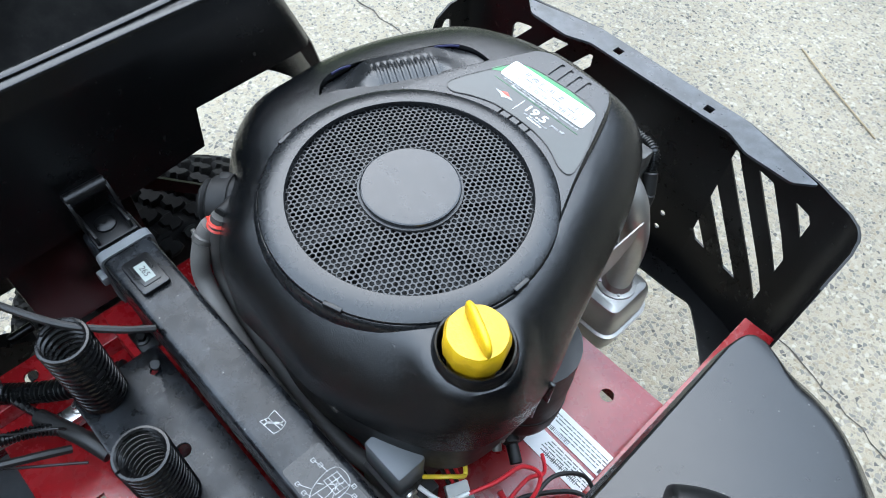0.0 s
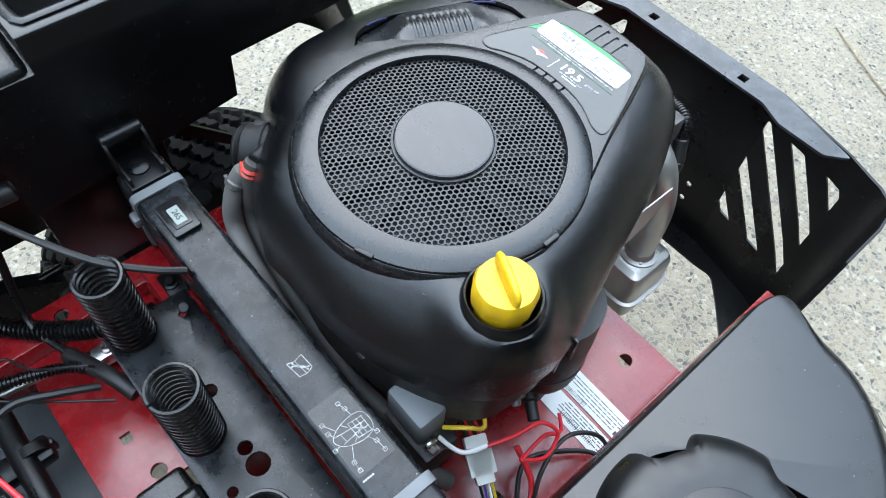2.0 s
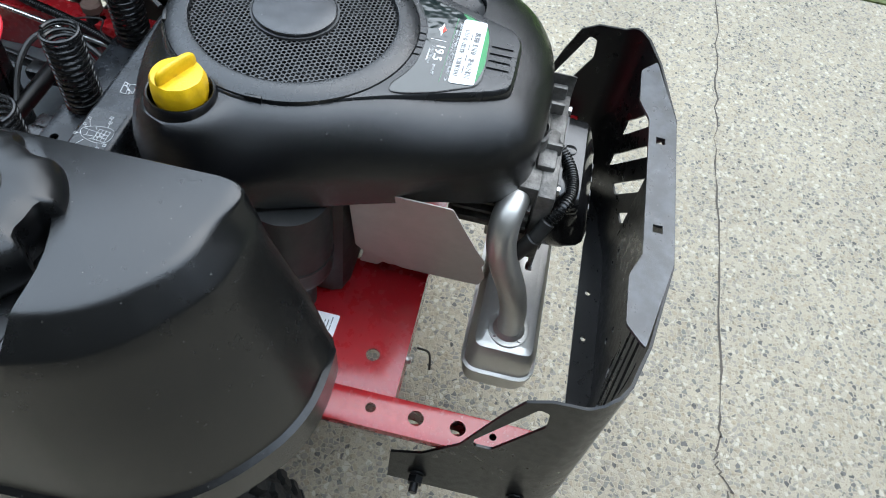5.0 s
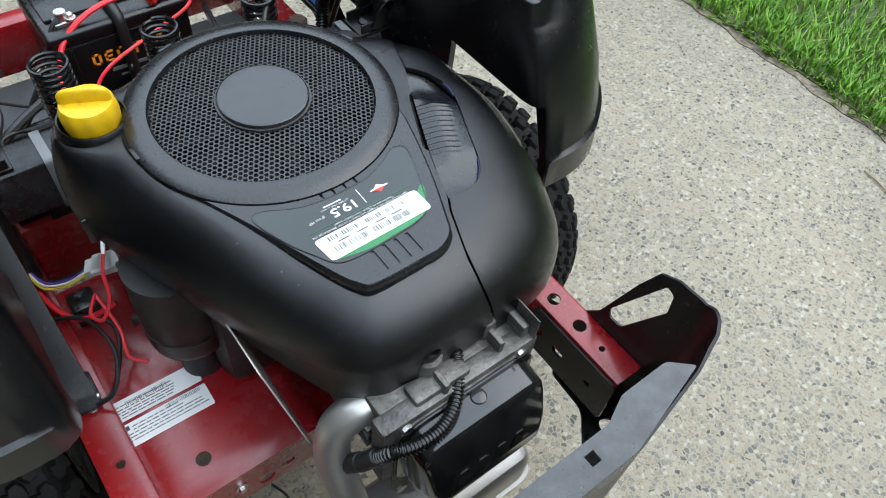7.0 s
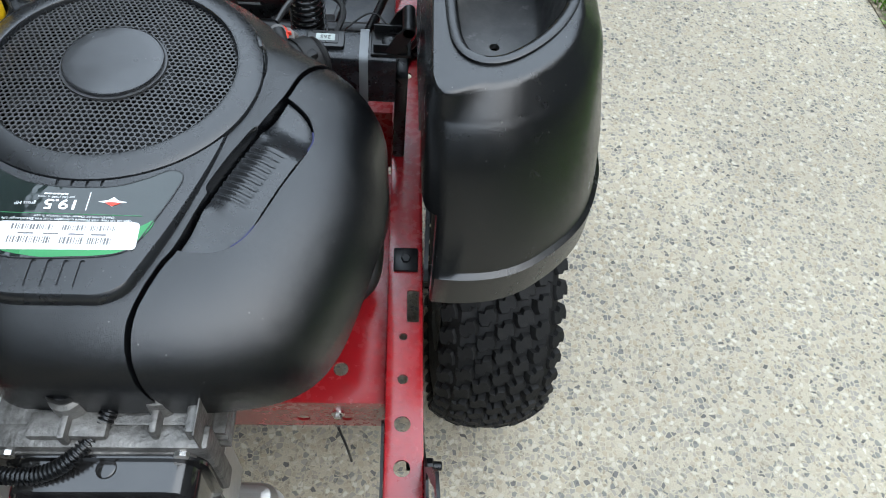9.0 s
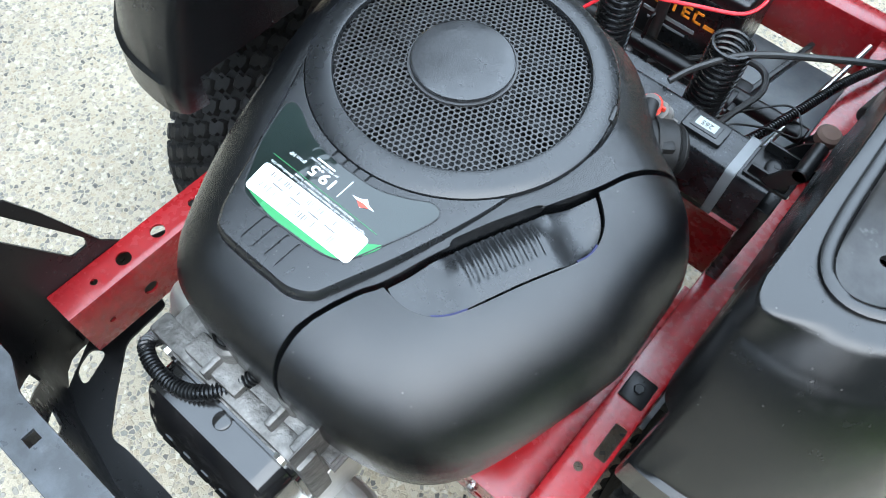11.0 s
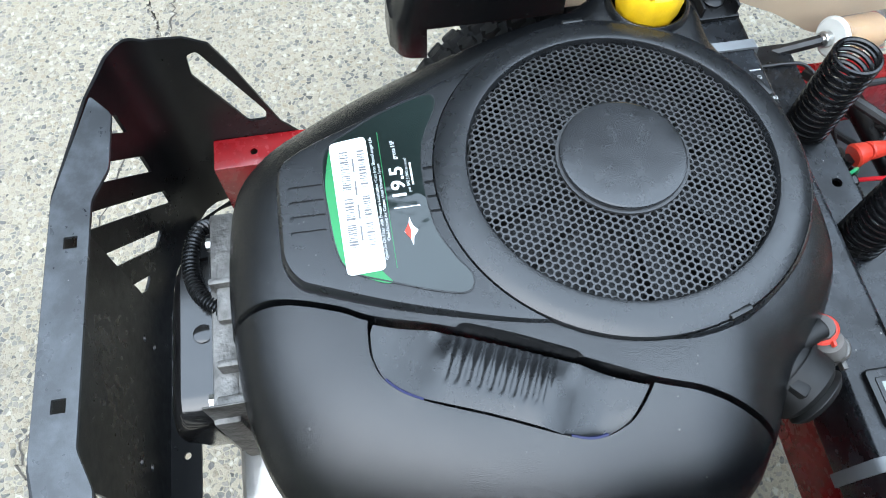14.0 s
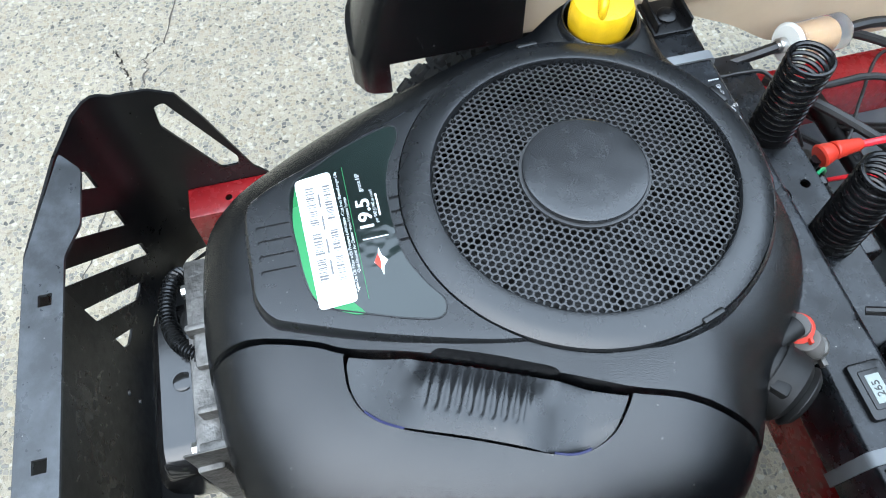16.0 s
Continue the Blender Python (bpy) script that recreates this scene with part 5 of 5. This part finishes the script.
# a mower seen from above, with small squares round it on leader lines
body_line = spline([(-3, -16), (-9, -9), (-12, 2), (-12, 12), (-8, 18), (2, 19), (9, 15), (11, 6), (9, -4), (5, -12)], 28)
paths = [body_line + body_line[:1]]
paths += [[(r, 2), (r + 1.5, 15)] for r in (-8, -3, 2, 7)] + [[(-8 + k * .2, u), (7.5 + k * .2, u)] for k, u in enumerate((2, 6, 10, 14.5))]
paths += [[(-5, -12), (-3, 2)], [(4, -10), (3, 2)], [(-3, -8), (4, -7)], [(-10, -3), (-6, 0)], [(8, -2), (6, 1)], [(-2, 4), (4, 12)], [(4, 4), (-2, 12)]]
part("diagram", strokes(paths, .00022, dm), WORN_WHITE, decal)
callouts = []
for r, u, r1, u1 in ((-20, -15, -9, -9), (-11, -15.5, -5, -13), (4, -19, 3, -13), (21, -13, 9, -6), (29, -13, 21, -13), (-20, 8, -12, 9), (-27, 6, -20, 8), (18, 12, 10, 8), (28, 13, 18, 12), (12, 17, 8, 15)):
    callouts += [[(r - 1.6, u - 1.6), (r + 1.6, u - 1.6), (r + 1.6, u + 1.6), (r - 1.6, u + 1.6), (r - 1.6, u - 1.6)], [(r, u), (r1, u1)]]
part("callouts", strokes(callouts, .0002, dm), WORN_WHITE, decal)
part("part_code", bars_at([(.037, .0385, y, y + .0016) for y in (-.017, -.0148, -.0126, -.0104, -.0082)], dm, .0004), WORN_WHITE, decal)
part("decal_film", sheet(rounded(rect(-.037, .034, -.0185, .019), .003), dm @ pose(0, 0, -.0003), .0004), SMOOTH_BLACK, decal)
mm = plane_at((-.038, .1875, .6322), (-1, 0, 0), (0, -1, 0))
page = [(-8.8, -7.9), (-7.6, -4.5), (-6.6, -.9), (-7.8, 3), (-8.4, 7), (6.6, 7.9), (8.2, 4.5), (9.2, .9), (8.6, -2.5), (7.9, -5.7), (-8.8, -7.9)]
part("manual_mark", merge(strokes([page, [(-6.6, -.9), (9.2, .9)]], .0003, mm), strokes([[(-3.5, -3.5), (4, 3.5)]], .0010, mm),
                          strokes([[(-6.2, -3.6), (-3.8, -3.4), (-3.6, -6.0)], [(6.6, 3.8), (4.2, 3.4), (4.4, 6.2)]], .0006, mm)), WORN_WHITE, decal, "white open manual symbol with a spanner")

plate = part("seat_plate", prism(rounded(rect(-.245, .146, .214, .306), .006), .546, .550, .001), PLATE)
cut(plate, [prism(circle(x, y, r, 24), .5, .6) for x, y, r in ((.031, .254, .0075), (-.037, .258, .0072), (-.057, .257, .0115), (-.064, .288, .0052), (.12, .232, .004), (-.15, .235, .006))])
tagged(plate, "scuffed black steel seat plate with round holes", "seat plate")
part("plate_web", box(-.24, .14, .295, .299, .431, .547, .001), POWDER, plate)
part("plate_web", box(-.24, .14, .216, .22, .503, .547, .001), POWDER, plate)
for x in (.122, -.152):
    part("peg", merge(bar((x, .228, .55), (x, .228, .558), .0042), bar((x, .228, .556), (x - .003, .228, .561), .0055)), SMOOTH_BLACK, plate)
part("plate_box", merge(box(-.062, .008, .312, .362, .431, .505, .006, 3), box(-.045, -.02, .306, .36, .495, .515, .008, 3)), SMOOTH_BLACK, plate, "black plastic seat switch box")


def spring_mesh():
    R, r, turns, h = .0206, .0025, 14.0, .1085
    rings = []
    steps = int(turns * 26)
    for i in range(steps + 1):
        u = i / steps
        t = u * turns
        z = r + (h - 2 * r) * min(max((t - .8) / (turns - 1.6), 0) + 0, 1) + .0012 * min(t, .8) + .0012 * max(0, t - turns + .8)
        a = 2 * math.pi * t + .6
        c = Vector((R * math.cos(a), R * math.sin(a), z))
        out, tan = Vector((math.cos(a), math.sin(a), 0)), Vector((-math.sin(a), math.cos(a), .04)).normalized()
        up = tan.cross(out)
        rings.append([tuple(c + r * (math.cos(2 * math.pi * k / 7) * out + math.sin(2 * math.pi * k / 7) * up)) for k in range(7)])
    return loft(rings)


spring = part("seat_spring", spring_mesh(), BLACK_STEEL)
tagged(spring, "black coiled steel seat spring standing on the plate", "spring", "seat springs")
spring.matrix_basis = pose(.131, .279, .5498)
copy_thing(spring, pose(0, .281, .5498, 0, 0, 60))
copy_thing(spring, pose(-.132, .281, .5498, 0, 0, 200))

# ---- battery ----
bat = thing("battery", (0, .52, .38), "black mower battery with orange lettering and rubber strap", "battery")
part("case", box(-.105, .096, .455, .586, .381, .545, .006, 3), SMOOTH_BLACK, bat)
part("lid", box(-.107, .098, .453, .588, .541, .566, .007, 3), SMOOTH_BLACK, bat)
part("top_deck", box(-.095, .086, .49, .578, .565, .571, .003), SMOOTH_BLACK, bat)
for x in (-.08, .071):
    part("corner_rib", box(x - .002, x + .002, .4525, .4545, .40, .54, .0008), SMOOTH_BLACK, bat)
part("paper_label", sheet(rounded(rect(-.06, .06, -.024, .024), .003), pose(.01, .548, .5712), .0005), TRAY, bat, "grey printed label on the battery top")
rows = []
rnd = random.Random(2)
for k in range(8):
    x = -.045
    while x < .04:
        w = rnd.uniform(.003, .009)
        rows.append((x, x + w, -.021 + k * .0055, -.0198 + k * .0055))
        x += w + .003
part("label_print", bars_at(rows, pose(.005, .548, .5716), .0004), WHITE, bat)
fb = plane_at((-.005, .4546, .512), (1, 0, 0), (0, 0, 1))
logo = []
for k, x in enumerate((-.046, -.028, -.010, .012, .030, .047)):
    w = .0065
    logo += [(x - w, x - w + .004, -.0095, .0095)] if k not in (3,) else [(x - .002, x + .002, -.0095, .0095)]
    logo += [(x - w, x + w, .006, .0095)]
    if k in (0, 1, 4, 5):
        logo += [(x - w, x + w, -.0095, -.006)]
    if k in (1, 4):
        logo += [(x - w, x + w * .7, -.0017, .0017)]
    if k in (0, 2):
        logo += [(x + w - .004, x + w, -.0095, .0095)]
part("front_logo", bars_at(logo, fb, .0008), ORANGE, bat, "orange block lettering shapes")
part("front_stripe", bars_at([(-.09, .09, -.078, -.071), (.058, .075, -.01, -.004)], fb, .0006), ORANGE, bat)
part("front_print", bars_at([(-.03, .05, -.028, -.022), (-.02, .04, -.04, -.036)], fb, .0006), GREY_TIE, bat)
part("strap", tube([(-.006, .448, .40), (-.006, .447, .50), (-.006, .449, .56), (-.006, .462, .574), (-.006, .52, .575), (-.006, .575, .575), (-.006, .592, .56), (-.006, .593, .40)], .0085, 10, 60), RUBBER, bat, "black rubber hold-down strap")
part("hook", tube([(-.006, .449, .50), (-.012, .437, .49), (-.012, .43, .46)], .003, 8, 20), POWDER, bat)
boot = part("terminal_boot", merge(box(.05, .088, .468, .508, .568, .592, .008, 3), bar((.066, .478, .585), (.045, .455, .575), .010, 12, .007)), RED_PLASTIC, bat, "red rubber terminal boot")
part("terminal", merge(box(-.085, -.06, .470, .492, .566, .572, .002), turned([(.008, .572), (.008, .585)], (-.072, .481, 0), n=12), hexbolt((-.062, .475, .574), .005, .008)), STEEL, bat, "bolted negative terminal")


def cable(name, pts, r, material_, label_, n=8, steps=60, rib=0.0, pitch=.004, category="cable"):
    return tagged(part(name, tube(pts, r, n, steps, rib, pitch), material_), label_, category)


cable("red_cable", [(.055, .468, .585), (.02, .474, .586), (-.04, .468, .578), (-.085, .455, .555), (-.108, .43, .525), (-.116, .405, .513), (-.1155, .39, .514)], .0042, RED_WIRE, "thick red battery cable with moulded ends")
cable("red_cable", [(.085, .48, .588), (.108, .470, .58), (.095, .445, .56), (.03, .425, .548), (-.05, .405, .53), (-.085, .388, .50), (-.105, .366, .47)], .0026, RED_WIRE, "thin red wire beside the battery")
solenoid = thing("starter_solenoid", (-.10, .325, .431), "small solenoid with a red rubber boot", "solenoid")
part("body", merge(box(-.135, -.085, .315, .352, .431, .500, .004), turned([(.006, .50), (.006, .518)], (-.107, .338, 0), n=10)), SMOOTH_BLACK, solenoid)
part("boot", merge(bar((-.1163, .396, .514), (-.1105, .357, .522), .0072, 14, .0105), bar((-.1105, .357, .522), (-.1079, .340, .520), .0105, 14, .0135)), CLAMP_RED, solenoid, "red rubber terminal boot")
part("stud", hexbolt((-.125, .328, .50), .006, .012), STEEL, solenoid)
for k, dx in enumerate((0, .008)):
    cable("black_lead", [(-.07, .484, .58), (-.086 - dx, .472, .565), (-.125 - dx, .455, .51), (-.18 - dx, .435, .455), (-.23, .42, .43)], .0034 - .0008 * k, RUBBER, "black negative battery lead")
shaft = thing("brake_shaft", (.06, .425, .44), "black round control shaft beside the battery", "shaft")
part("shaft_tube", bar((-.24, .434, .445), (.24, .432, .452), .0125, 16), POWDER, shaft)
part("clamp_arm", merge(box(.12, .15, .405, .47, .43, .452, .006), turned([(.02, 0), (.02, .012)], (.128, .424, .444), "X", 20)), POWDER, shaft)
part("upright", bar((.235, .424, .42), (.262, .43, .475), .010), POWDER, shaft)
part("cap", turned([(.015, 0), (.016, .012), (.012, .016)], (.262, .43, .468)), RUST, shaft, "rusty brown end cap")
cable("black_strap_cable", [(.144, .335, .475), (.155, .37, .49), (.166, .408, .50), (.155, .44, .50), (.13, .452, .495), (.092, .45, .48), (.05, .437, .455), (.01, .422, .435)], .0045, RUBBER, "black looped battery strap cable")
cable("corrugated_hose", [(.37, .36, .68), (.352, .378, .625), (.3206, .4012, .5836), (.308, .417, .53), (.30, .415, .492), (.283, .388, .468), (.245, .352, .470), (.20, .305, .488), (.165, .25, .51)], .0105, SMOOTH_BLACK, "large black corrugated wiring conduit", 12, 60, .003, .0058, "conduit")
cable("corrugated_hose", [(.30, .75, .485), (.272, .615, .48), (.237, .519, .48), (.211, .424, .48), (.183, .347, .474), (.14, .312, .466)], .006, SMOOTH_BLACK, "thin black corrugated wiring conduit", 10, 60, .0018, .004, "conduit")
cable("control_cable", [(.365, .40, .70), (.325, .366, .69), (.275, .342, .68), (.223, .319, .67), (.152, .277, .659), (.118, .240, .647), (.103, .213, .637)], .0036, RUBBER, "black sheathed control cable")
cable("printed_cable", [(.345, .322, .68), (.318, .328, .63), (.29, .342, .565), (.275, .355, .50), (.25, .358, .474), (.21, .345, .468), (.17, .33, .47)], .0046, SMOOTH_BLACK, "black vinyl cable with white print")
cable("earth_wire", [(.17, .33, .47), (.16, .335, .50), (.20, .38, .485), (.235, .40, .478), (.20, .43, .485), (.12, .33, .475)], .0015, RUBBER, "thin black wire loop")
cable("tape_wrap", [(.205, .345, .466), (.15, .322, .474), (.115, .31, .47)], .009, RUBBER, "black taped cable bundle", 10, 20)
damper = thing("steering_damper", (.35, .55, .36), "black gas damper with a blue sleeve", "damper")
part("barrel", bar((.345, .64, .505), (.362, .478, .365), .0125, 18), POWDER, damper)
part("sleeve", bar((.3485, .598, .469), (.3565, .532, .4115), .0132, 18), BLUE, damper, "blue paper sleeve")
part("rod", bar((.362, .48, .366), (.37, .40, .30), .005), STEEL, damper)
part("rod_end", merge(box(.33, .36, .64, .70, .49, .53, .008), turned([(.012, 0), (.012, .02)], (.335, .67, .51), "X")), CAST, damper, "grey cast rod end")
arm = thing("control_linkage", (.31, .40, .42), "black pressed steel control arm and rods beside the wheel", "linkage")
part("arm_plate", slab(rounded([(.30, .43), (.36, .47), (.40, .47), (.44, .50), (.46, .48), (.44, .44), (.40, .42), (.34, .40)], .012), "x", .318, .338), POWDER, arm)
part("link_rod", bar((.33, .30, .445), (.33, .62, .435), .006), POWDER, arm)
part("lever_tube", bar((.275, .294, .648), (.286, .368, .642), .0105, 16), RUBBER, arm)
part("pivot", bar((.24, .43, .44), (.345, .43, .44), .009), POWDER, arm)
linkage = thing("brake_linkage", (.2, .5, .44), "zinc rods and flat links beside the battery", "linkage")
part("rod", bar((.235, .62, .47), (.205, .36, .452), .004), STEEL, linkage)
part("flat_link", box(.15, .158, .40, .60, .43, .45, .002, turn=-10), POWDER, linkage)
part("clevis", merge(box(.18, .20, .30, .335, .44, .46, .003), hexbolt((.19, .31, .46), .005, .01)), STEEL, linkage)

# ---- wires and hoses about the engine ----
cable("breather_hose", [(.128, .126, .690), (.131, .135, .676), (.128, .146, .655), (.1213, .1517, .6327), (.09, .157, .615), (.058, .160, .603), (.02, .1615, .585), (-.04, .159, .56), (-.0975, .1534, .534), (-.14, .14, .51), (-.17, .12, .485)], .0092, GREY_RUBBER, "weathered grey rubber hose along the beam", 12, 70, category="hose")
cable("fuel_hose", [(.121, .117, .702), (.1215, .123, .69), (.1225, .128, .665), (.122, .132, .632), (.095, .138, .604), (.04, .141, .58), (-.02, .141, .555), (-.065, .139, .54), (-.11, .128, .54), (-.14, .11, .55)], .0088, DARK_HOSE, "worn fuel hose beside the engine", 12, 70, category="hose")
pump = thing("fuel_pump", (.155, .105, .60), "round black fuel pump with a red hose clamp", "fuel pump")
part("body", bar((.118, .073, .684), (.158, .106, .677), .0265, 36), FAN, pump)
part("front_disc", bar((.158, .106, .677), (.164, .111, .676), .0235, 32), FAN, pump)
part("flange", bar((.140, .0911, .680), (.144, .0944, .6794), .0285, 36), FAN, pump)
part("boss", box(.150, .164, .082, .094, .690, .703, .003, turn=40), FAN, pump)
part("spout", bar((.128, .097, .70), (.121, .117, .703), .0078, 14), FAN, pump)
part("red_clamp", merge(bar((.1206, .1200, .6990), (.1209, .1210, .6958), .0105, 20), bar((.1211, .1217, .6935), (.1214, .1225, .6905), .0105, 20), box(.126, .134, .124, .1265, .692, .697, .001)), CLAMP_RED, pump, "red spring hose clamp")
part("grey_clamp", merge(bar((.1305, .1335, .679), (.1302, .1385, .673), .0104, 20), box(.138, .146, .136, .140, .671, .677, .001)), CAST, pump, "grey metal hose clamp")
module = thing("voltage_module", (-.115, .125, .56), "grey metal ignition module with wiring", "ignition module")
part("block", box(-.14, -.092, .105, .137, .555, .602, .004), GREY_TIE, module)
part("base", box(-.155, -.09, .10, .14, .50, .548, .003), RUBBER, module)
part("screw", hexbolt((-.146, .13, .565), .005, -.01, "X"), STEEL, module)
cable("yellow_wire", [(-.142, .11, .565), (-.16, .095, .575), (-.166, .08, .562), (-.155, .072, .57)], .0022, YELLOW_WIRE, "yellow engine wire loop")
cable("white_wire", [(-.145, .118, .56), (-.168, .108, .55), (-.178, .085, .548)], .0024, WHITE, "short white engine wire end")
cable("red_engine_wire", [(-.178, .086, .548), (-.188, .06, .55), (-.194, .03, .545), (-.21, .018, .53), (-.218, .04, .52), (-.205, .062, .52)], .0021, RED_WIRE, "red engine wire in a loop")
cable("red_engine_wire", [(-.205, .062, .52), (-.2, .02, .50), (-.205, -.005, .48), (-.19, -.02, .475)], .0022, RED_WIRE, "red wire to the oil switch")
cable("red_engine_wire", [(-.19, .05, .505), (-.225, .06, .49), (-.245, .09, .48), (-.258, .14, .47)], .0032, RED_WIRE, "thick red starter cable")
plug = thing("wire_connector", (-.19, .092, .50), "milky white wiring connector block", "connector")
cmx = plane_at((-.178, .092, .53), (-.75, .35, -.25), (.35, .93, 0))
for nm, r, z in (("housing", (-.02, .012, -.011, .011), .012), ("socket", (.012, .026, -.009, .009), .010), ("latch", (-.006, .018, -.013, .013), .006)):
    part(nm, sheet(rounded(rect(*r), .002), cmx, z), MILKY, plug)
for k, (mt, dy) in enumerate(((YELLOW_WIRE, -.006), (WHITE, -.002), (PURPLE, .002), (RUBBER, .006))):
    a = cmx @ Vector((.024, dy, .005))
    part("wire", tube([tuple(a), (a.x - .025, a.y + .012, a.z - .02), (a.x - .05, a.y + .04, a.z - .04), (a.x - .06, a.y + .08, a.z - .045)], .0015, 6, 20), mt, plug)
    b = cmx @ Vector((-.02, dy, .005))
    part("wire", tube([tuple(b), (b.x + .015, b.y - .002, b.z + .012), (b.x + .03, b.y + .0, b.z + .02)], .0019, 6, 14), RUBBER if k % 2 else RED_WIRE, plug)
cable("black_engine_wire", [(-.255, .09, .475), (-.225, .05, .50), (-.215, .0, .495), (-.235, -.035, .475), (-.262, -.03, .462)], .0024, RUBBER, "thin black wire on the deck")
cable("black_engine_wire", [(-.25, .10, .465), (-.21, .06, .475), (-.205, .03, .47), (-.235, -.02, .455), (-.263, -.028, .461)], .0026, RUBBER, "black earth wire bolted to the rail")
tagged(part("ring_terminal", merge(turned([(.007, .459), (.007, .462)], (-.262, -.03, 0), n=16), bar((-.262, -.03, .461), (-.25, -.02, .463), .0035)), STEEL), "crimped ring terminal on the rail", "terminal")
tagged(part("oil_switch", merge(bar((-.183, .018, .505), (-.166, .008, .51), .0065, 14), bar((-.166, .008, .51), (-.15, -.002, .514), .009, 12)), RUBBER), "black oil pressure switch plug", "switch")
tagged(part("sensor_bolt", merge(bar((-.172, .045, .57), (-.150, .028, .583), .0045), bar((-.167, .041, .573), (-.160, .036, .577), .0085, 6)), CAST), "zinc bolt under the cover edge", "bolt")
tagged(part("relay", box(-.235, -.205, .085, .115, .441, .475, .003), SMOOTH_BLACK), "small black relay on the red deck", "relay")
for s_ in (-1, 1):
    stay = slab(rounded([(-.035, .461), (-.015, .461), (.142, .615), (.142, .63), (.13, .625), (-.02, .468), (-.035, .466)], .003, 2), "x", s_ * .2905, s_ * (.252 if s_ < 0 else .2855))
    tagged(part("fender_stay", stay, POWDER), "black flat steel stay beside the fender", "bracket", "fender stays")
filt = thing("fuel_filter", (-.24, .39, .53), "clear fuel filter with an orange paper core", "fuel filter")
fa, fb_ = Vector((-.236, .352, .560)), Vector((-.250, .428, .548))
d = (fb_ - fa).normalized()
part("body", bar(fa, fb_, .021, 28), CLEAR, filt, "clear plastic filter body")
part("core", bar(fa + d * .012, fb_ - d * .014, .0125, 20), PAPER, filt, "orange pleated paper core")
part("end_cap", bar(fa - d * .003, fa + d * .003, .0235, 28), MILKY, filt)
part("inlet", merge(bar(fa - d * .018, fa, .005), bar(fa - d * .016, fa - d * .006, .0088)), STEEL, filt)
part("outlet", merge(bar(fb_, fb_ + d * .018, .005), bar(fb_ + d * .004, fb_ + d * .014, .0088)), STEEL, filt)
cable("fuel_line", [tuple(fb_ + d * .01), (-.254, .48, .545), (-.25, .56, .53), (-.26, .64, .50)], .0065, RUBBER, "black fuel line from the filter", category="hose")
cable("fuel_line", [tuple(fa - d * .01), (-.235, .31, .553), (-.245, .262, .53), (-.262, .24, .50)], .0065, RUBBER, "black fuel line to the filter", category="hose")
cable("loom", [(-.25, .34, .47), (-.20, .345, .485), (-.14, .37, .455), (-.10, .39, .437), (-.05, .41, .40)], .005, SMOOTH_BLACK, "black wiring loom across the frame", 8, 50, .0014, .004)
cable("loom", [(-.25, .30, .49), (-.21, .325, .50), (-.18, .36, .475), (-.16, .42, .44)], .004, RUBBER, "black wires under the seat plate")
cable("loom", [(-.36, .38, .50), (-.313, .391, .50), (-.304, .441, .50), (-.28, .49, .50), (-.25, .56, .485), (-.24, .64, .47)], .006, RUBBER, "black wiring loom beside the tank", 8, 50)
cable("loom", [(-.225, .24, .545), (-.217, .266, .55), (-.215, .292, .552), (-.212, .314, .55), (-.191, .325, .545), (-.167, .34, .52), (-.15, .36, .48)], .0022, RUBBER, "thin black wire from the beam end")
cable("loom", [(-.225, .365, .50), (-.203, .393, .515), (-.199, .419, .52), (-.199, .448, .52), (-.191, .478, .515), (-.17, .54, .48)], .0042, RUBBER, "black cable beside the battery")
cable("loom", [(-.25, .36, .485), (-.193, .388, .50), (-.164, .409, .50), (-.125, .438, .495), (-.11, .47, .47), (-.12, .53, .44)], .0065, RUBBER, "thick black taped loom in front of the seat plate", 8, 50)
cable("thin_cable", [(-.25, .55, .49), (-.24, .498, .50), (-.18, .44, .498), (-.136, .402, .495), (-.12, .37, .48)], .0022, RUBBER, "thin black cable in front of the seat plate", 6, 50)
cable("green_wire", [(-.074, .308, .545), (-.082, .322, .538), (-.092, .338, .520), (-.10, .352, .495), (-.115, .356, .46)], .002, GREEN_WIRE, "green wire by the solenoid")
for k in range(2):
    cable("zip_tail", [(.19 - .33 * k, -.19, .39), (.2 - .33 * k, -.205, .365), (.205 - .34 * k, -.21, .33)], .0016, RUBBER, "black cable tie tail under the deck")

cable("drain_hose", [(.19, .07, .585), (.212, .045, .55), (.222, .0, .515), (.221, -.038, .485), (.205, -.055, .47), (.185, -.06, .47)], .0135, RUBBER, "thick black rubber elbow hose beside the engine", 14, 40, category="hose")
